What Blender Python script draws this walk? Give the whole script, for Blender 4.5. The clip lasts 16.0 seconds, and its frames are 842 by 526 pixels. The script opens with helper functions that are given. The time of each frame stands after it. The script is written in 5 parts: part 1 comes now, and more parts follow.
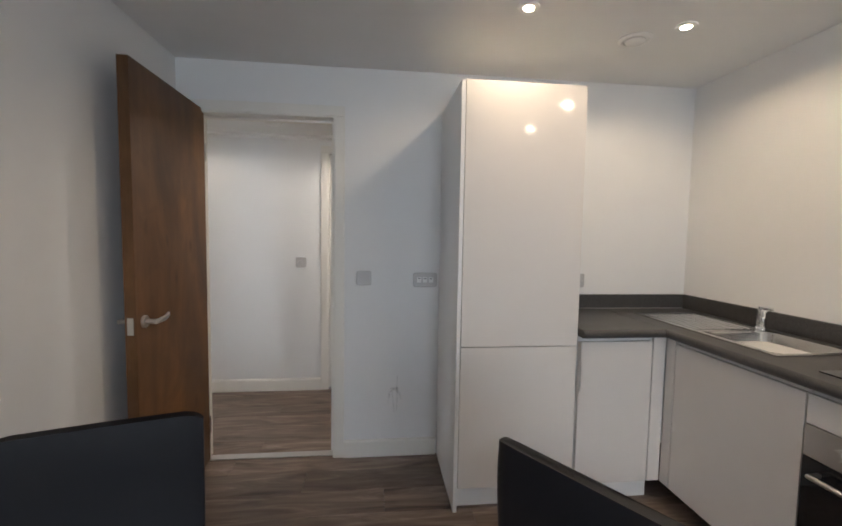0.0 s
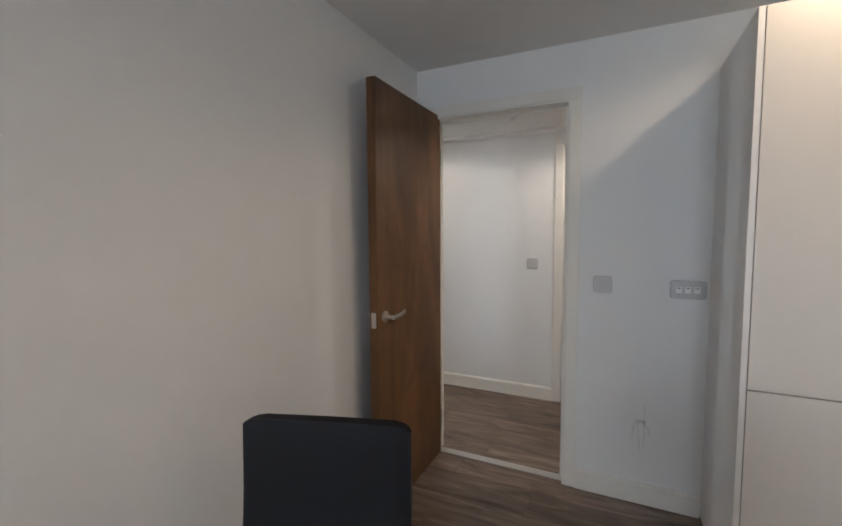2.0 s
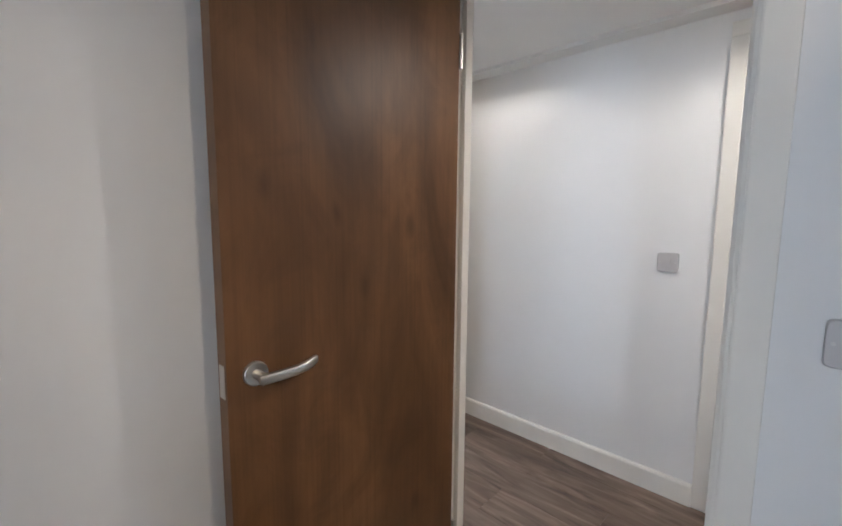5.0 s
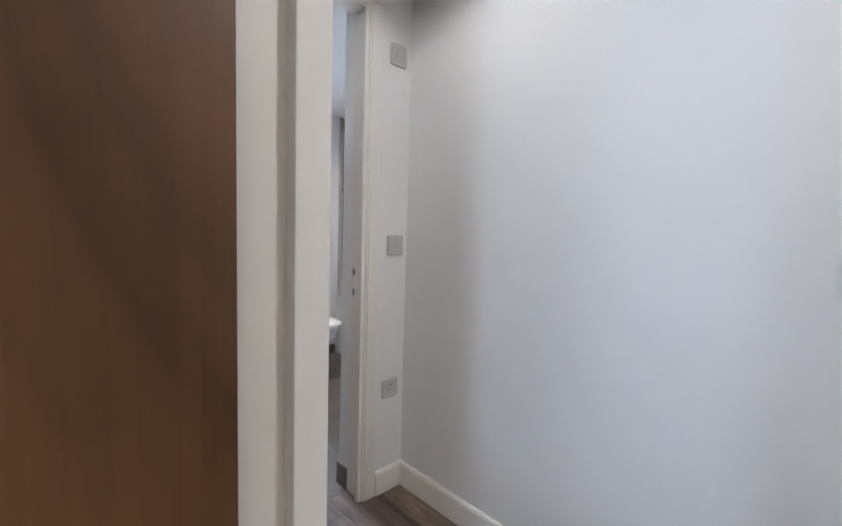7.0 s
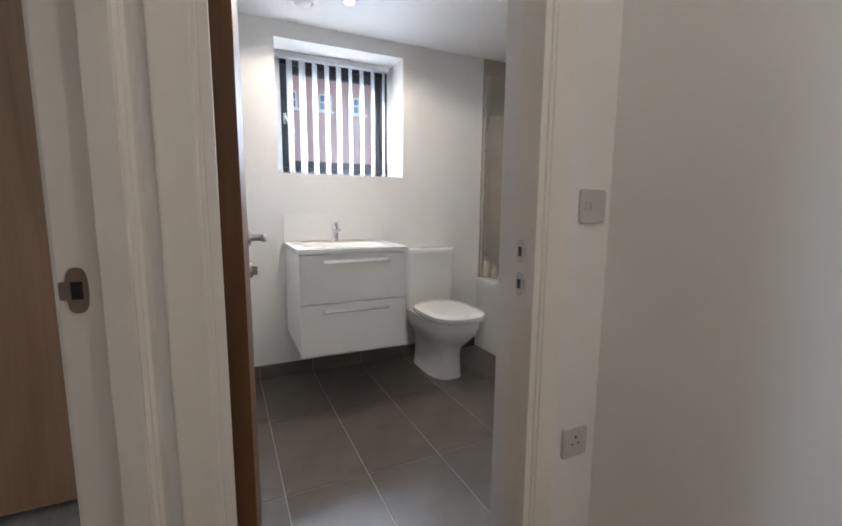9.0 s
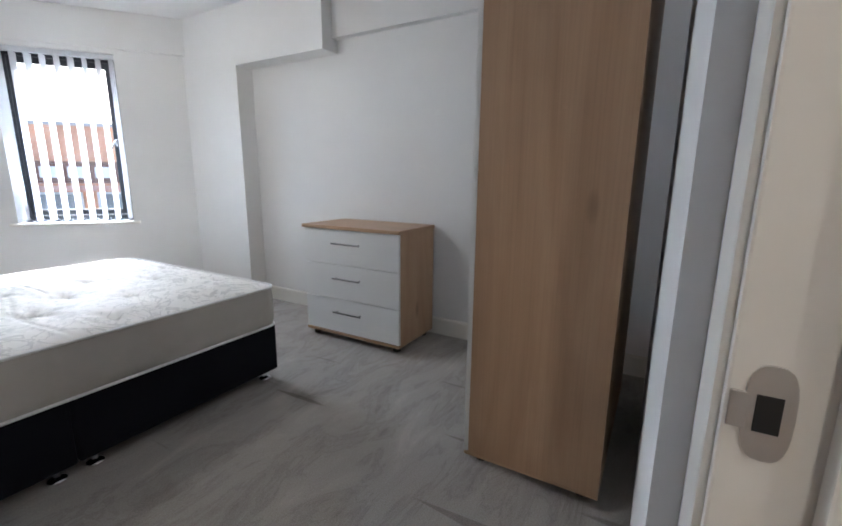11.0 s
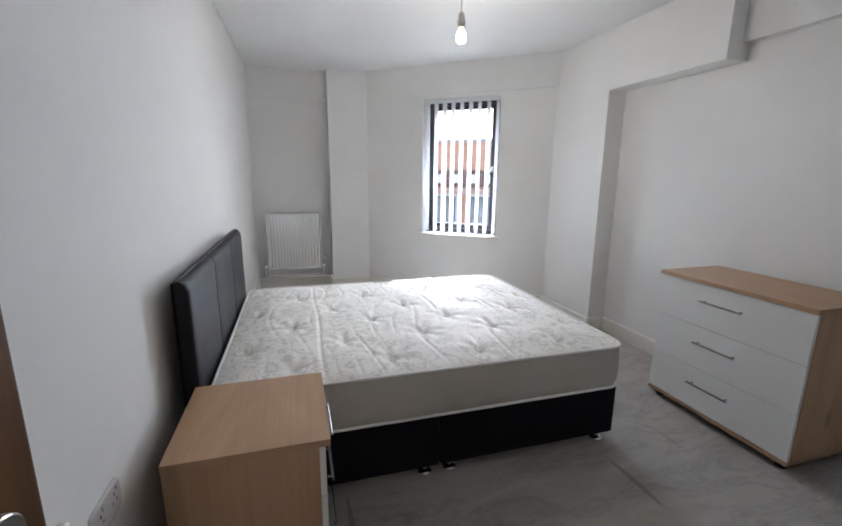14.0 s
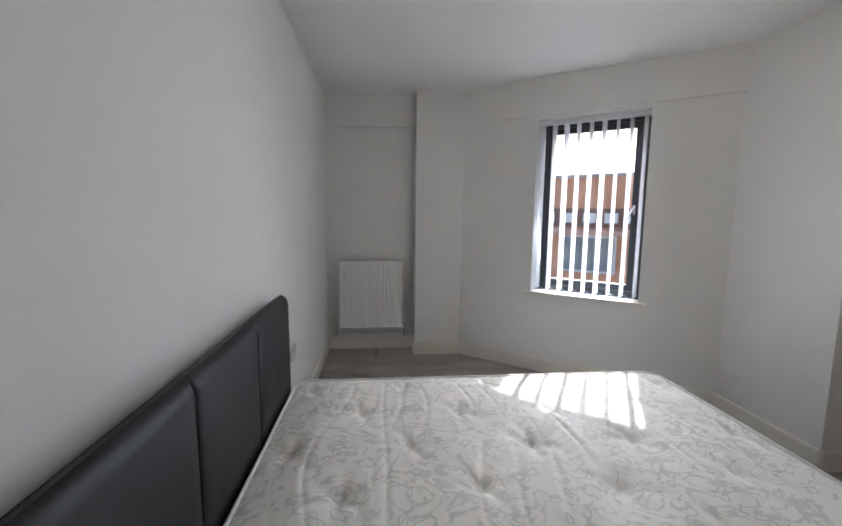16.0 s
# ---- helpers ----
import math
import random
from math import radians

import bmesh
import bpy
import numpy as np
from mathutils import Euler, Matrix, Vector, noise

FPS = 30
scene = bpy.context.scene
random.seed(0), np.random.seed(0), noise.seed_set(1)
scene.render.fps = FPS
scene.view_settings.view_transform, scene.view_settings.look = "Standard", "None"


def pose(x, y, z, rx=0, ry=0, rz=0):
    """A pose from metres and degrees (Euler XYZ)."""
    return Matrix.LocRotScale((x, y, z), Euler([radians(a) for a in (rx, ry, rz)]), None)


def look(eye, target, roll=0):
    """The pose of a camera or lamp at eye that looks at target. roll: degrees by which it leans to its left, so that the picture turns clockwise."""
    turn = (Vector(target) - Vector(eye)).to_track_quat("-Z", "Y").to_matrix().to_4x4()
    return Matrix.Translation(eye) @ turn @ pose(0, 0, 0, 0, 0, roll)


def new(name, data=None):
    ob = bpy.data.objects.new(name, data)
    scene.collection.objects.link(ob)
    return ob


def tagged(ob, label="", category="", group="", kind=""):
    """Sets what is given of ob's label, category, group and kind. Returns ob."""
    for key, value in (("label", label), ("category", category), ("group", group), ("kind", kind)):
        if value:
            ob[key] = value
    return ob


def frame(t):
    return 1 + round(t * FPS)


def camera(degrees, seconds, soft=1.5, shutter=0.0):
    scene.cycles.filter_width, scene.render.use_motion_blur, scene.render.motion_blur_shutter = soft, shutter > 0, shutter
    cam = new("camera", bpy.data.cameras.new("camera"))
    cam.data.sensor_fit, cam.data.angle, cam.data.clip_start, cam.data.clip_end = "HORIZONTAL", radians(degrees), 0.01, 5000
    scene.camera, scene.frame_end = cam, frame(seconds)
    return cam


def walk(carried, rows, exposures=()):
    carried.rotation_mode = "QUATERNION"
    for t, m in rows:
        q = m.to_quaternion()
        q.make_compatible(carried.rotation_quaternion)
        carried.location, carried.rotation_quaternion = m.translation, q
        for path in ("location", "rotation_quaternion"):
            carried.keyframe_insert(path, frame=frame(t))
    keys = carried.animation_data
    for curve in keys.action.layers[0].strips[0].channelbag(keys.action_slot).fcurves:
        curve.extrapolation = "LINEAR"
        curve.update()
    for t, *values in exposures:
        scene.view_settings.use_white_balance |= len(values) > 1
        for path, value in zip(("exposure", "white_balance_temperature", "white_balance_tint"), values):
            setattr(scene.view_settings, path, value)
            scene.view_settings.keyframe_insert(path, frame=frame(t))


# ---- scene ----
LENS = 90.86
# seconds, eye, heading, pitch and lean in degrees (heading counted from +x)
PATH = [
    (0, (1.091, -2.471, 1.358), 83.58, -3.96, 0.93),
    (0.5, (1.094, -2.457, 1.347), 92.91, -3.72, 0.58),
    (1, (1.093, -2.448, 1.367), 102.78, -3.90, 0.34),
    (1.5, (1.111, -2.401, 1.382), 110.56, -3.90, -0.11),
    (2, (1.101, -2.266, 1.362), 115.57, -4.26, -0.39),
    (2.5, (1.061, -2.124, 1.360), 119.14, -4.65, -0.44),
    (3, (1.086, -1.931, 1.363), 121.64, -5.30, -0.50),
    (3.5, (1.159, -1.697, 1.354), 124.33, -5.71, -0.29),
    (6, (0.696, -0.523, 1.236), 137.45, -6.23, 0.90),
    (6.3, (0.605, -0.376, 1.205), 137.26, -5.54, 1.20),
    (7, (0.443, -0.088, 1.152), 136.28, -4.47, 1.70),
    (7.5, (0.291, 0.078, 1.117), 135.64, -4.39, 1.10),
    (8, (0.117, 0.185, 1.100), 135.10, -5.08, 0.90),
    (8.5, (-0.051, 0.255, 1.076), 141.21, -6.43, 0.80),
    (9, (-0.159, 0.226, 1.083), 154.57, -7.81, 0.50),
    (9.5, (-0.287, 0.152, 1.080), 169.16, -8.66, 0.30),
    (10, (-0.399, 0.086, 1.089), 182.96, -9.06, 0.40),
    (10.2, (-0.439, 0.060, 1.088), 187.90, -9.44, 0.60),
    (12.3, (-0.585, -0.110, 1.179), 239.61, -13.34, -0.16),
    (12.5, (-0.563, -0.121, 1.194), 241.85, -13.36, 0.09),
    (13, (-0.527, -0.130, 1.246), 247.11, -13.39, 0.16),
    (13.5, (-0.520, -0.147, 1.285), 250.72, -13.02, 0.36),
    (14, (-0.540, -0.252, 1.330), 253.38, -11.92, 0.55),
    (14.5, (-0.570, -0.429, 1.353), 255.97, -10.24, 0.71),
    (15, (-0.620, -0.679, 1.364), 259.24, -9.18, 0.58),
    (15.5, (-0.654, -0.984, 1.357), 263.04, -7.84, 0.48),
    (16, (-0.610, -1.286, 1.362), 264.71, -7.00, 0.61),
]


def aimed(eye, heading, pitch, lean):
    h, p = radians(heading), radians(pitch)
    way = Vector((math.cos(h) * math.cos(p), math.sin(h) * math.cos(p), math.sin(p)))
    return look(eye, Vector(eye) + way, lean)


EXPOSURES = [
    (0, 1.45, 6050, 10), (1.5, 1.38, 6100, 10), (2.5, 1.45, 6100, 10), (3.5, 1.58, 6050, 10), (6.0, 1.95, 5450, 10), (6.5, 1.95, 5450, 10), (7.0, 1.85, 5300, 10),
    (7.5, 1.6, 5400, 9), (8.0, 1.2, 5750, 11), (8.5, 1.15, 5900, 11), (9.0, 1.3, 5900, 11), (9.5, 1.42, 5650, 10), (10.0, 1.72, 5600, 10),
    (12.3, 2.1, 5900, 10), (13.5, 1.95, 5900, 11), (14.5, 1.6, 5950, 11), (16.0, 1.1, 6100, 12),
]
cam = camera(LENS, 16.0, soft=1.8)
walk(cam, [(t, aimed(e, h, p, r)) for t, e, h, p, r in PATH], EXPOSURES)

# ---- world and sun ----
SUN_WAY = Vector((-0.485, -0.875, 0.74)).normalized()  # towards the sun
world = bpy.data.worlds.new("sky")
scene.world = world
world.use_nodes = True
wn = world.node_tree.nodes
sky = wn.new("ShaderNodeTexSky")
sky.sky_type = "NISHITA"
sky.sun_disc = False
sky.sun_elevation = math.asin(SUN_WAY.z)
sky.sun_rotation = math.atan2(SUN_WAY.x, SUN_WAY.y)
sky.air_density, sky.dust_density = 1.0, 3.0
wn["Background"].inputs["Strength"].default_value = 0.15
world.node_tree.links.new(sky.outputs["Color"], wn["Background"].inputs["Color"])
sun = new("sun", bpy.data.lights.new("sun", "SUN"))
sun.data.energy, sun.data.angle, sun.data.color = 5.0, radians(0.6), (1.0, 0.95, 0.88)
sun.matrix_world = look(SUN_WAY * 30, (0, 0, 0))


def spot(name, x, y, z, watts, colour, wide=165, radius=0.03):
    lamp = new(name, bpy.data.lights.new(name, "SPOT"))
    lamp.data.energy, lamp.data.color = watts, colour
    lamp.data.spot_size, lamp.data.spot_blend, lamp.data.shadow_soft_size = radians(wide), 0.35, radius
    lamp.matrix_world = look((x, y, z), (x, y, z - 1))
    return lamp


WARM = (1.0, 0.76, 0.50)
KITCHEN_LIGHTS = [(1.715, -0.75), (2.46, -0.70), (2.43, -1.50), (2.41, -2.16)]
BATH_LIGHTS = [(-2.43, 0.88), (-1.75, 1.65)]
for lx, ly in KITCHEN_LIGHTS:
    spot("downlight_lamp", lx, ly, 2.285, 4.5, WARM)
for (lx, ly), watts in zip(BATH_LIGHTS, (19, 2.2)):
    spot("downlight_lamp", lx, ly, 2.128, watts, (1.0, 0.85, 0.68), 158)
# the second, western downlight is an unseen extra that brightens the hall wall
HALL_LIGHTS = [(1.25, 0.62), (-0.42, 0.60)]
for (lx, ly), watts in zip(HALL_LIGHTS, (12, 3.5)):
    spot("downlight_lamp", lx, ly, 2.13, watts, (1.0, 0.87, 0.72))


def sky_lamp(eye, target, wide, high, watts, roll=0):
    """An added area lamp that stands in for daylight through a window's opening."""
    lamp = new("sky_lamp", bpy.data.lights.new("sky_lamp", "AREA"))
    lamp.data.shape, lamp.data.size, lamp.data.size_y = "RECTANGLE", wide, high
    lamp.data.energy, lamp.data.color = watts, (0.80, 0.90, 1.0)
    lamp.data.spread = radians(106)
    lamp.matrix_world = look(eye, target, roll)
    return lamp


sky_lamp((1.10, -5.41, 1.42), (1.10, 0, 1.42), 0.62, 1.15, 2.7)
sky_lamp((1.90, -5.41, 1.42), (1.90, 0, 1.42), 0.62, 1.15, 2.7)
# added strips in the reveals, at sill and head, in place of window light
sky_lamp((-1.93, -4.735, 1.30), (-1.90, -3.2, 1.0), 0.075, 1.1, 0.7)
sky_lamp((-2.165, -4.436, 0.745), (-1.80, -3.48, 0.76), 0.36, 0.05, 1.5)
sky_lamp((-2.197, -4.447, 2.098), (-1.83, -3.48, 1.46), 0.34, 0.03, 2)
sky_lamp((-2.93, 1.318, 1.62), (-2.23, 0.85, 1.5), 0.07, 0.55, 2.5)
# unseen area lamps added outside, above two window heads, in place of open sky
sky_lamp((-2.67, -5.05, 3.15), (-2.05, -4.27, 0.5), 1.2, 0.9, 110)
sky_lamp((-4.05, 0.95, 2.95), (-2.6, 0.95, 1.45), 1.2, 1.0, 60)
bulb_lamp = new("bulb_lamp", bpy.data.lights.new("bulb_lamp", "POINT"))
bulb_lamp.data.energy, bulb_lamp.data.color, bulb_lamp.data.shadow_soft_size = 3.0, (1.0, 0.88, 0.74), 0.03
bulb_lamp.location = (-1.50, -2.70, 2.045)



# ---- materials ----
def material(name, colour, rough=0.5, metal=0.0, spec=0.5):
    m = bpy.data.materials.new(name)
    m.use_nodes = True
    b = m.node_tree.nodes["Principled BSDF"]
    b.inputs["Base Color"].default_value = (*colour, 1)
    b.inputs["Roughness"].default_value = rough
    b.inputs["Metallic"].default_value = metal
    b.inputs["Specular IOR Level"].default_value = spec
    return m


class Nodes:
    """Short hand for wiring a material."""

    def __init__(self, m):
        self.tree = m.node_tree
        self.bsdf = m.node_tree.nodes["Principled BSDF"]

    def add(self, kind, **inputs):
        n = self.tree.nodes.new(kind)
        for key, value in inputs.items():
            n.inputs[key.replace("_", " ")].default_value = value
        return n

    def link(self, a, b):
        self.tree.links.new(a, b)

    def coords(self, scale=(1, 1, 1), object_space=True, turn=(0, 0, 0)):
        tc = self.tree.nodes.new("ShaderNodeTexCoord")
        mp = self.tree.nodes.new("ShaderNodeMapping")
        mp.inputs["Scale"].default_value = scale
        mp.inputs["Rotation"].default_value = turn
        self.link(tc.outputs["Object"], mp.inputs["Vector"])
        return mp.outputs["Vector"]

    def noise(self, vector, scale, detail=4.0, rough=0.55, distortion=0.0):
        n = self.add("ShaderNodeTexNoise", Scale=scale, Detail=detail, Roughness=rough, Distortion=distortion)
        self.link(vector, n.inputs["Vector"])
        return n.outputs["Fac"]

    def ramp(self, fac, stops):
        r = self.tree.nodes.new("ShaderNodeValToRGB")
        e = r.color_ramp.elements
        while len(e) < len(stops):
            e.new(0.5)
        for k, (p, c) in enumerate(stops):
            e[k].position, e[k].color = p, (*c, 1)
        self.link(fac, r.inputs["Fac"])
        return r.outputs["Color"]

    def mix(self, fac, a, b, mode="MIX"):
        n = self.tree.nodes.new("ShaderNodeMix")
        n.data_type, n.blend_type = "RGBA", mode
        for value, slot in ((fac, 0), (a, 6), (b, 7)):
            if hasattr(value, "is_output"):
                self.link(value, n.inputs[slot])
            elif slot == 0:
                n.inputs[0].default_value = value
            else:
                n.inputs[slot].default_value = (*value, 1)
        return n.outputs[2]

    def math(self, op, a, b=0.0):
        n = self.tree.nodes.new("ShaderNodeMath")
        n.operation = op
        for value, slot in ((a, 0), (b, 1)):
            if hasattr(value, "is_output"):
                self.link(value, n.inputs[slot])
            else:
                n.inputs[slot].default_value = value
        return n.outputs[0]

    def bump(self, height, strength=0.2, distance=0.002):
        n = self.add("ShaderNodeBump", Strength=strength, Distance=distance)
        self.link(height, n.inputs["Height"])
        self.link(n.outputs["Normal"], self.bsdf.inputs["Normal"])

    def colour(self, c):
        self.link(c, self.bsdf.inputs["Base Color"])

    def rough(self, fac, low, high):
        n = self.add("ShaderNodeMapRange")
        n.inputs["To Min"].default_value, n.inputs["To Max"].default_value = low, high
        self.link(fac, n.inputs["Value"])
        self.link(n.outputs["Result"], self.bsdf.inputs["Roughness"])


def painted(name, colour, rough=0.6, marks=0.04, grain=220.0, bump=0.08):
    m = material(name, colour, rough, spec=0.35)
    n = Nodes(m)
    v = n.coords()
    dark = tuple(c * (1 - marks) for c in colour)
    blot = n.noise(v, 1.7, 5.0, 0.6)
    n.colour(n.mix(n.ramp(blot, [(0.35, (0, 0, 0)), (0.7, (1, 1, 1))]), colour, dark))
    n.bump(n.noise(v, grain, 3.0), bump, 0.001)
    n.rough(n.noise(v, 6.0), rough - 0.06, rough + 0.08)
    return m


def woody(name, dark, light, rough, along="z", knots=True, fine=1.0, stretch=None, knot_grid=None):
    """Veneer with long grain along one axis, cathedral figure and a few knots."""
    m = material(name, light, rough)
    n = Nodes(m)
    s = {"x": (0.7, 5.5, 5.5), "y": (5.5, 0.7, 5.5), "z": (5.5, 5.5, 0.7)}[along] if stretch is None else stretch
    info = n.tree.nodes.new("ShaderNodeObjectInfo")
    v0 = n.coords(s)
    off = n.tree.nodes.new("ShaderNodeVectorMath")
    off.operation = "ADD"
    mul = n.math("MULTIPLY", info.outputs["Random"], 37.0)
    n.link(v0, off.inputs[0])
    n.link(mul, off.inputs[1])
    v = off.outputs[0]
    figure = n.noise(v, 1.1 * fine, 4.0, 0.55, 1.6)
    s2 = {"x": (1.6, 160, 160), "y": (160, 1.6, 160), "z": (160, 160, 1.6)}[along]
    pores = n.noise(n.coords(s2), 1.0, 2.0, 0.6)
    mid = tuple((a + b) / 2 for a, b in zip(dark, light))
    base = n.ramp(figure, [(0.28, dark), (0.5, mid), (0.72, light)])
    base = n.mix(n.math("MULTIPLY", n.ramp(pores, [(0.45, (0, 0, 0)), (0.75, (1, 1, 1))]), 0.22), base, tuple(c * 0.6 for c in dark))
    if knots:
        vo = n.add("ShaderNodeTexVoronoi", Scale=1.0)
        s3 = {"x": (1.5, 4, 4), "y": (4, 1.5, 4), "z": (4, 4, 1.5)}[along] if knot_grid is None else knot_grid
        vo.voronoi_dimensions = "2D" if knot_grid else "3D"
        n.link(n.coords(s3, turn=(math.pi / 2, 0, 0) if knot_grid else (0, 0, 0)), vo.inputs["Vector"])
        k = n.ramp(vo.outputs["Distance"], [(0.02, (1, 1, 1)), (0.075, (0, 0, 0))] if knot_grid else [(0.03, (1, 1, 1)), (0.11, (0, 0, 0))])
        k = n.math("MULTIPLY", k, n.ramp(n.noise(n.coords(s3), 1.3, 1.0), [(0.46, (0, 0, 0)), (0.52, (1, 1, 1))])) if knot_grid else k
        base = n.mix(n.math("MULTIPLY", k, 0.45 if knot_grid else 0.7), base, tuple(c * 0.45 for c in dark))
    if knot_grid:
        blot = n.noise(n.coords((7, 7, 4.5)), 1.0, 5.0, 0.65, 1.2)
        base = n.mix(n.math("MULTIPLY", n.ramp(blot, [(0.42, (0, 0, 0)), (0.72, (1, 1, 1))]), 0.38), base, tuple(c * 0.7 for c in dark))
    n.colour(base)
    n.bump(pores, 0.12, 0.0006)
    n.rough(figure, rough - 0.05, rough + 0.08)
    return m


def metal(name, colour, rough):
    m = material(name, colour, rough, 1.0)
    n = Nodes(m)
    n.rough(n.noise(n.coords((1, 1, 1)), 14.0), rough * 0.9, rough * 1.15)
    return m


WALL = painted("wall_paint", (0.80, 0.79, 0.775), 0.65, 0.03)
CEIL = painted("ceiling_paint", (0.80, 0.80, 0.79), 0.8)
TRIM = painted("satin_trim_paint", (0.80, 0.77, 0.71), 0.5, 0.05, 90, 0.05)
DOOR_WOOD = woody("walnut_veneer", (0.072, 0.034, 0.0145), (0.205, 0.098, 0.039), 0.40, "z", True, 0.9, (2.8, 2.8, 0.85), (3.3, 0.0, 1.7))
DOOR_WOOD.node_tree.nodes["Principled BSDF"].inputs["Specular IOR Level"].default_value = 0.3
OAK = woody("light_oak_foil", (0.40, 0.243, 0.138), (0.53, 0.35, 0.215), 0.45, "z", True, 0.8)
OAK_FLAT = woody("light_oak_foil_flat", (0.40, 0.243, 0.138), (0.53, 0.35, 0.215), 0.42, "y", True, 0.8)
GLOSS = material("gloss_white_door", (0.74, 0.70, 0.66), 0.07)
WHITE = painted("white_foil", (0.80, 0.79, 0.77), 0.32, 0.02, 60, 0.03)
CERAMIC = material("white_ceramic", (0.84, 0.83, 0.81), 0.07)
PLASTIC = material("white_plastic", (0.52, 0.50, 0.49), 0.35)
CHROME = metal("chrome", (0.82, 0.82, 0.83), 0.09)
BRUSHED = metal("brushed_steel", (0.62, 0.60, 0.57), 0.28)
SATIN = metal("satin_steel", (0.36, 0.36, 0.37), 0.24)
STEEL = metal("sink_steel", (0.66, 0.65, 0.63), 0.22)
LEATHER = material("black_leatherette", (0.010, 0.010, 0.013), 0.40, spec=0.28)
n = Nodes(LEATHER)
n.bump(n.noise(n.coords(), 240, 2.0), 0.25, 0.0008)
n.rough(n.noise(n.coords(), 9.0), 0.36, 0.5)
BED_CLOTH = material("black_base_fabric", (0.007, 0.007, 0.010), 0.8, spec=0.12)
n = Nodes(BED_CLOTH)
n.bump(n.noise(n.coords(), 300, 2.0), 0.4, 0.0008)
WORKTOP = material("charcoal_laminate", (0.085, 0.080, 0.078), 0.38)
n = Nodes(WORKTOP)
n.colour(n.mix(n.ramp(n.noise(n.coords(), 320, 2.0), [(0.4, (0, 0, 0)), (0.65, (1, 1, 1))]), (0.040, 0.037, 0.036), (0.085, 0.080, 0.077)))
n.rough(n.noise(n.coords(), 5.0), 0.32, 0.46)
DARK_FRAME = material("anthracite_aluminium", (0.022, 0.026, 0.034), 0.4)
BLACK = material("black_plastic", (0.012, 0.012, 0.012), 0.4)
GLASS = material("clear_glass", (1, 1, 1), 0.0)
GLASS.node_tree.nodes["Principled BSDF"].inputs["Transmission Weight"].default_value = 1.0
GLASS.node_tree.nodes["Principled BSDF"].inputs["IOR"].default_value = 1.45
BLIND = material("white_blind_fabric", (0.80, 0.80, 0.80), 0.8)
n = Nodes(BLIND)
BLIND.node_tree.nodes["Principled BSDF"].inputs["Transmission Weight"].default_value = 0.0
tr = n.add("ShaderNodeBsdfTranslucent")
tr.inputs["Color"].default_value = (0.80, 0.80, 0.82, 1)
mixs = n.add("ShaderNodeMixShader", Fac=0.5)
n.link(n.bsdf.outputs[0], mixs.inputs[1])
n.link(tr.outputs[0], mixs.inputs[2])
n.link(mixs.outputs[0], n.tree.nodes["Material Output"].inputs["Surface"])
n.bump(n.noise(n.coords((200, 200, 20)), 1.0), 0.2, 0.0005)


def glow(name, colour, strength):
    m = bpy.data.materials.new(name)
    m.use_nodes = True
    b = m.node_tree.nodes["Principled BSDF"]
    b.inputs["Emission Color"].default_value = (*colour, 1)
    b.inputs["Emission Strength"].default_value = strength
    return m


LED = glow("led_face", (1.0, 0.80, 0.55), 25)
BULB = glow("warm_bulb", (1.0, 0.62, 0.28), 2.6)


def carpet():
    m = material("grey_carpet", (0.27, 0.265, 0.255), 0.95, spec=0.1)
    n = Nodes(m)
    v = n.coords()
    strokes = n.noise(n.coords((1.4, 4.0, 1), turn=(0, 0, 0.6)), 1.3, 5.0, 0.62, 0.8)
    c = n.ramp(strokes, [(0.34, (0.263, 0.24, 0.215)), (0.44, (0.413, 0.381, 0.348)), (0.47, (0.325, 0.3, 0.276)), (0.50, (0.425, 0.393, 0.359)), (0.58, (0.45, 0.416, 0.381)), (0.70, (0.562, 0.522, 0.481))])
    pile = n.noise(v, 190, 3.0, 0.7)
    lines = n.ramp(n.noise(n.coords((17, 0.9, 1), turn=(0, 0, 0.12)), 1.0, 1.0), [(0.69, (1, 1, 1)), (0.715, (0.55, 0.53, 0.51))])
    c = n.mix(1.0, c, lines, "MULTIPLY")
    n.colour(n.mix(0.35, c, n.ramp(pile, [(0.3, (0.163, 0.15, 0.135)), (0.7, (0.587, 0.544, 0.5))])))
    n.bump(pile, 0.9, 0.006)
    return m


def laminate():
    m = material("grey_brown_laminate", (0.2, 0.16, 0.13), 0.42)
    n = Nodes(m)
    info = n.tree.nodes.new("ShaderNodeObjectInfo")
    off = n.tree.nodes.new("ShaderNodeVectorMath")
    off.operation = "ADD"
    n.link(n.coords((1.0, 7, 7)), off.inputs[0])
    n.link(n.math("MULTIPLY", info.outputs["Random"], 50.0), off.inputs[1])
    fig = n.noise(off.outputs[0], 2.0, 6.0, 0.62, 1.2)
    c = n.ramp(fig, [(0.30, (0.060, 0.040, 0.029)), (0.45, (0.140, 0.098, 0.074)), (0.58, (0.205, 0.155, 0.122)), (0.74, (0.33, 0.27, 0.225))])
    tone = n.ramp(info.outputs["Random"], [(0.0, (0.82, 0.80, 0.78)), (1.0, (1.15, 1.13, 1.1))])
    n.colour(n.mix(1.0, c, tone, "MULTIPLY"))
    n.bump(fig, 0.15, 0.0008)
    n.rough(fig, 0.36, 0.5)
    return m


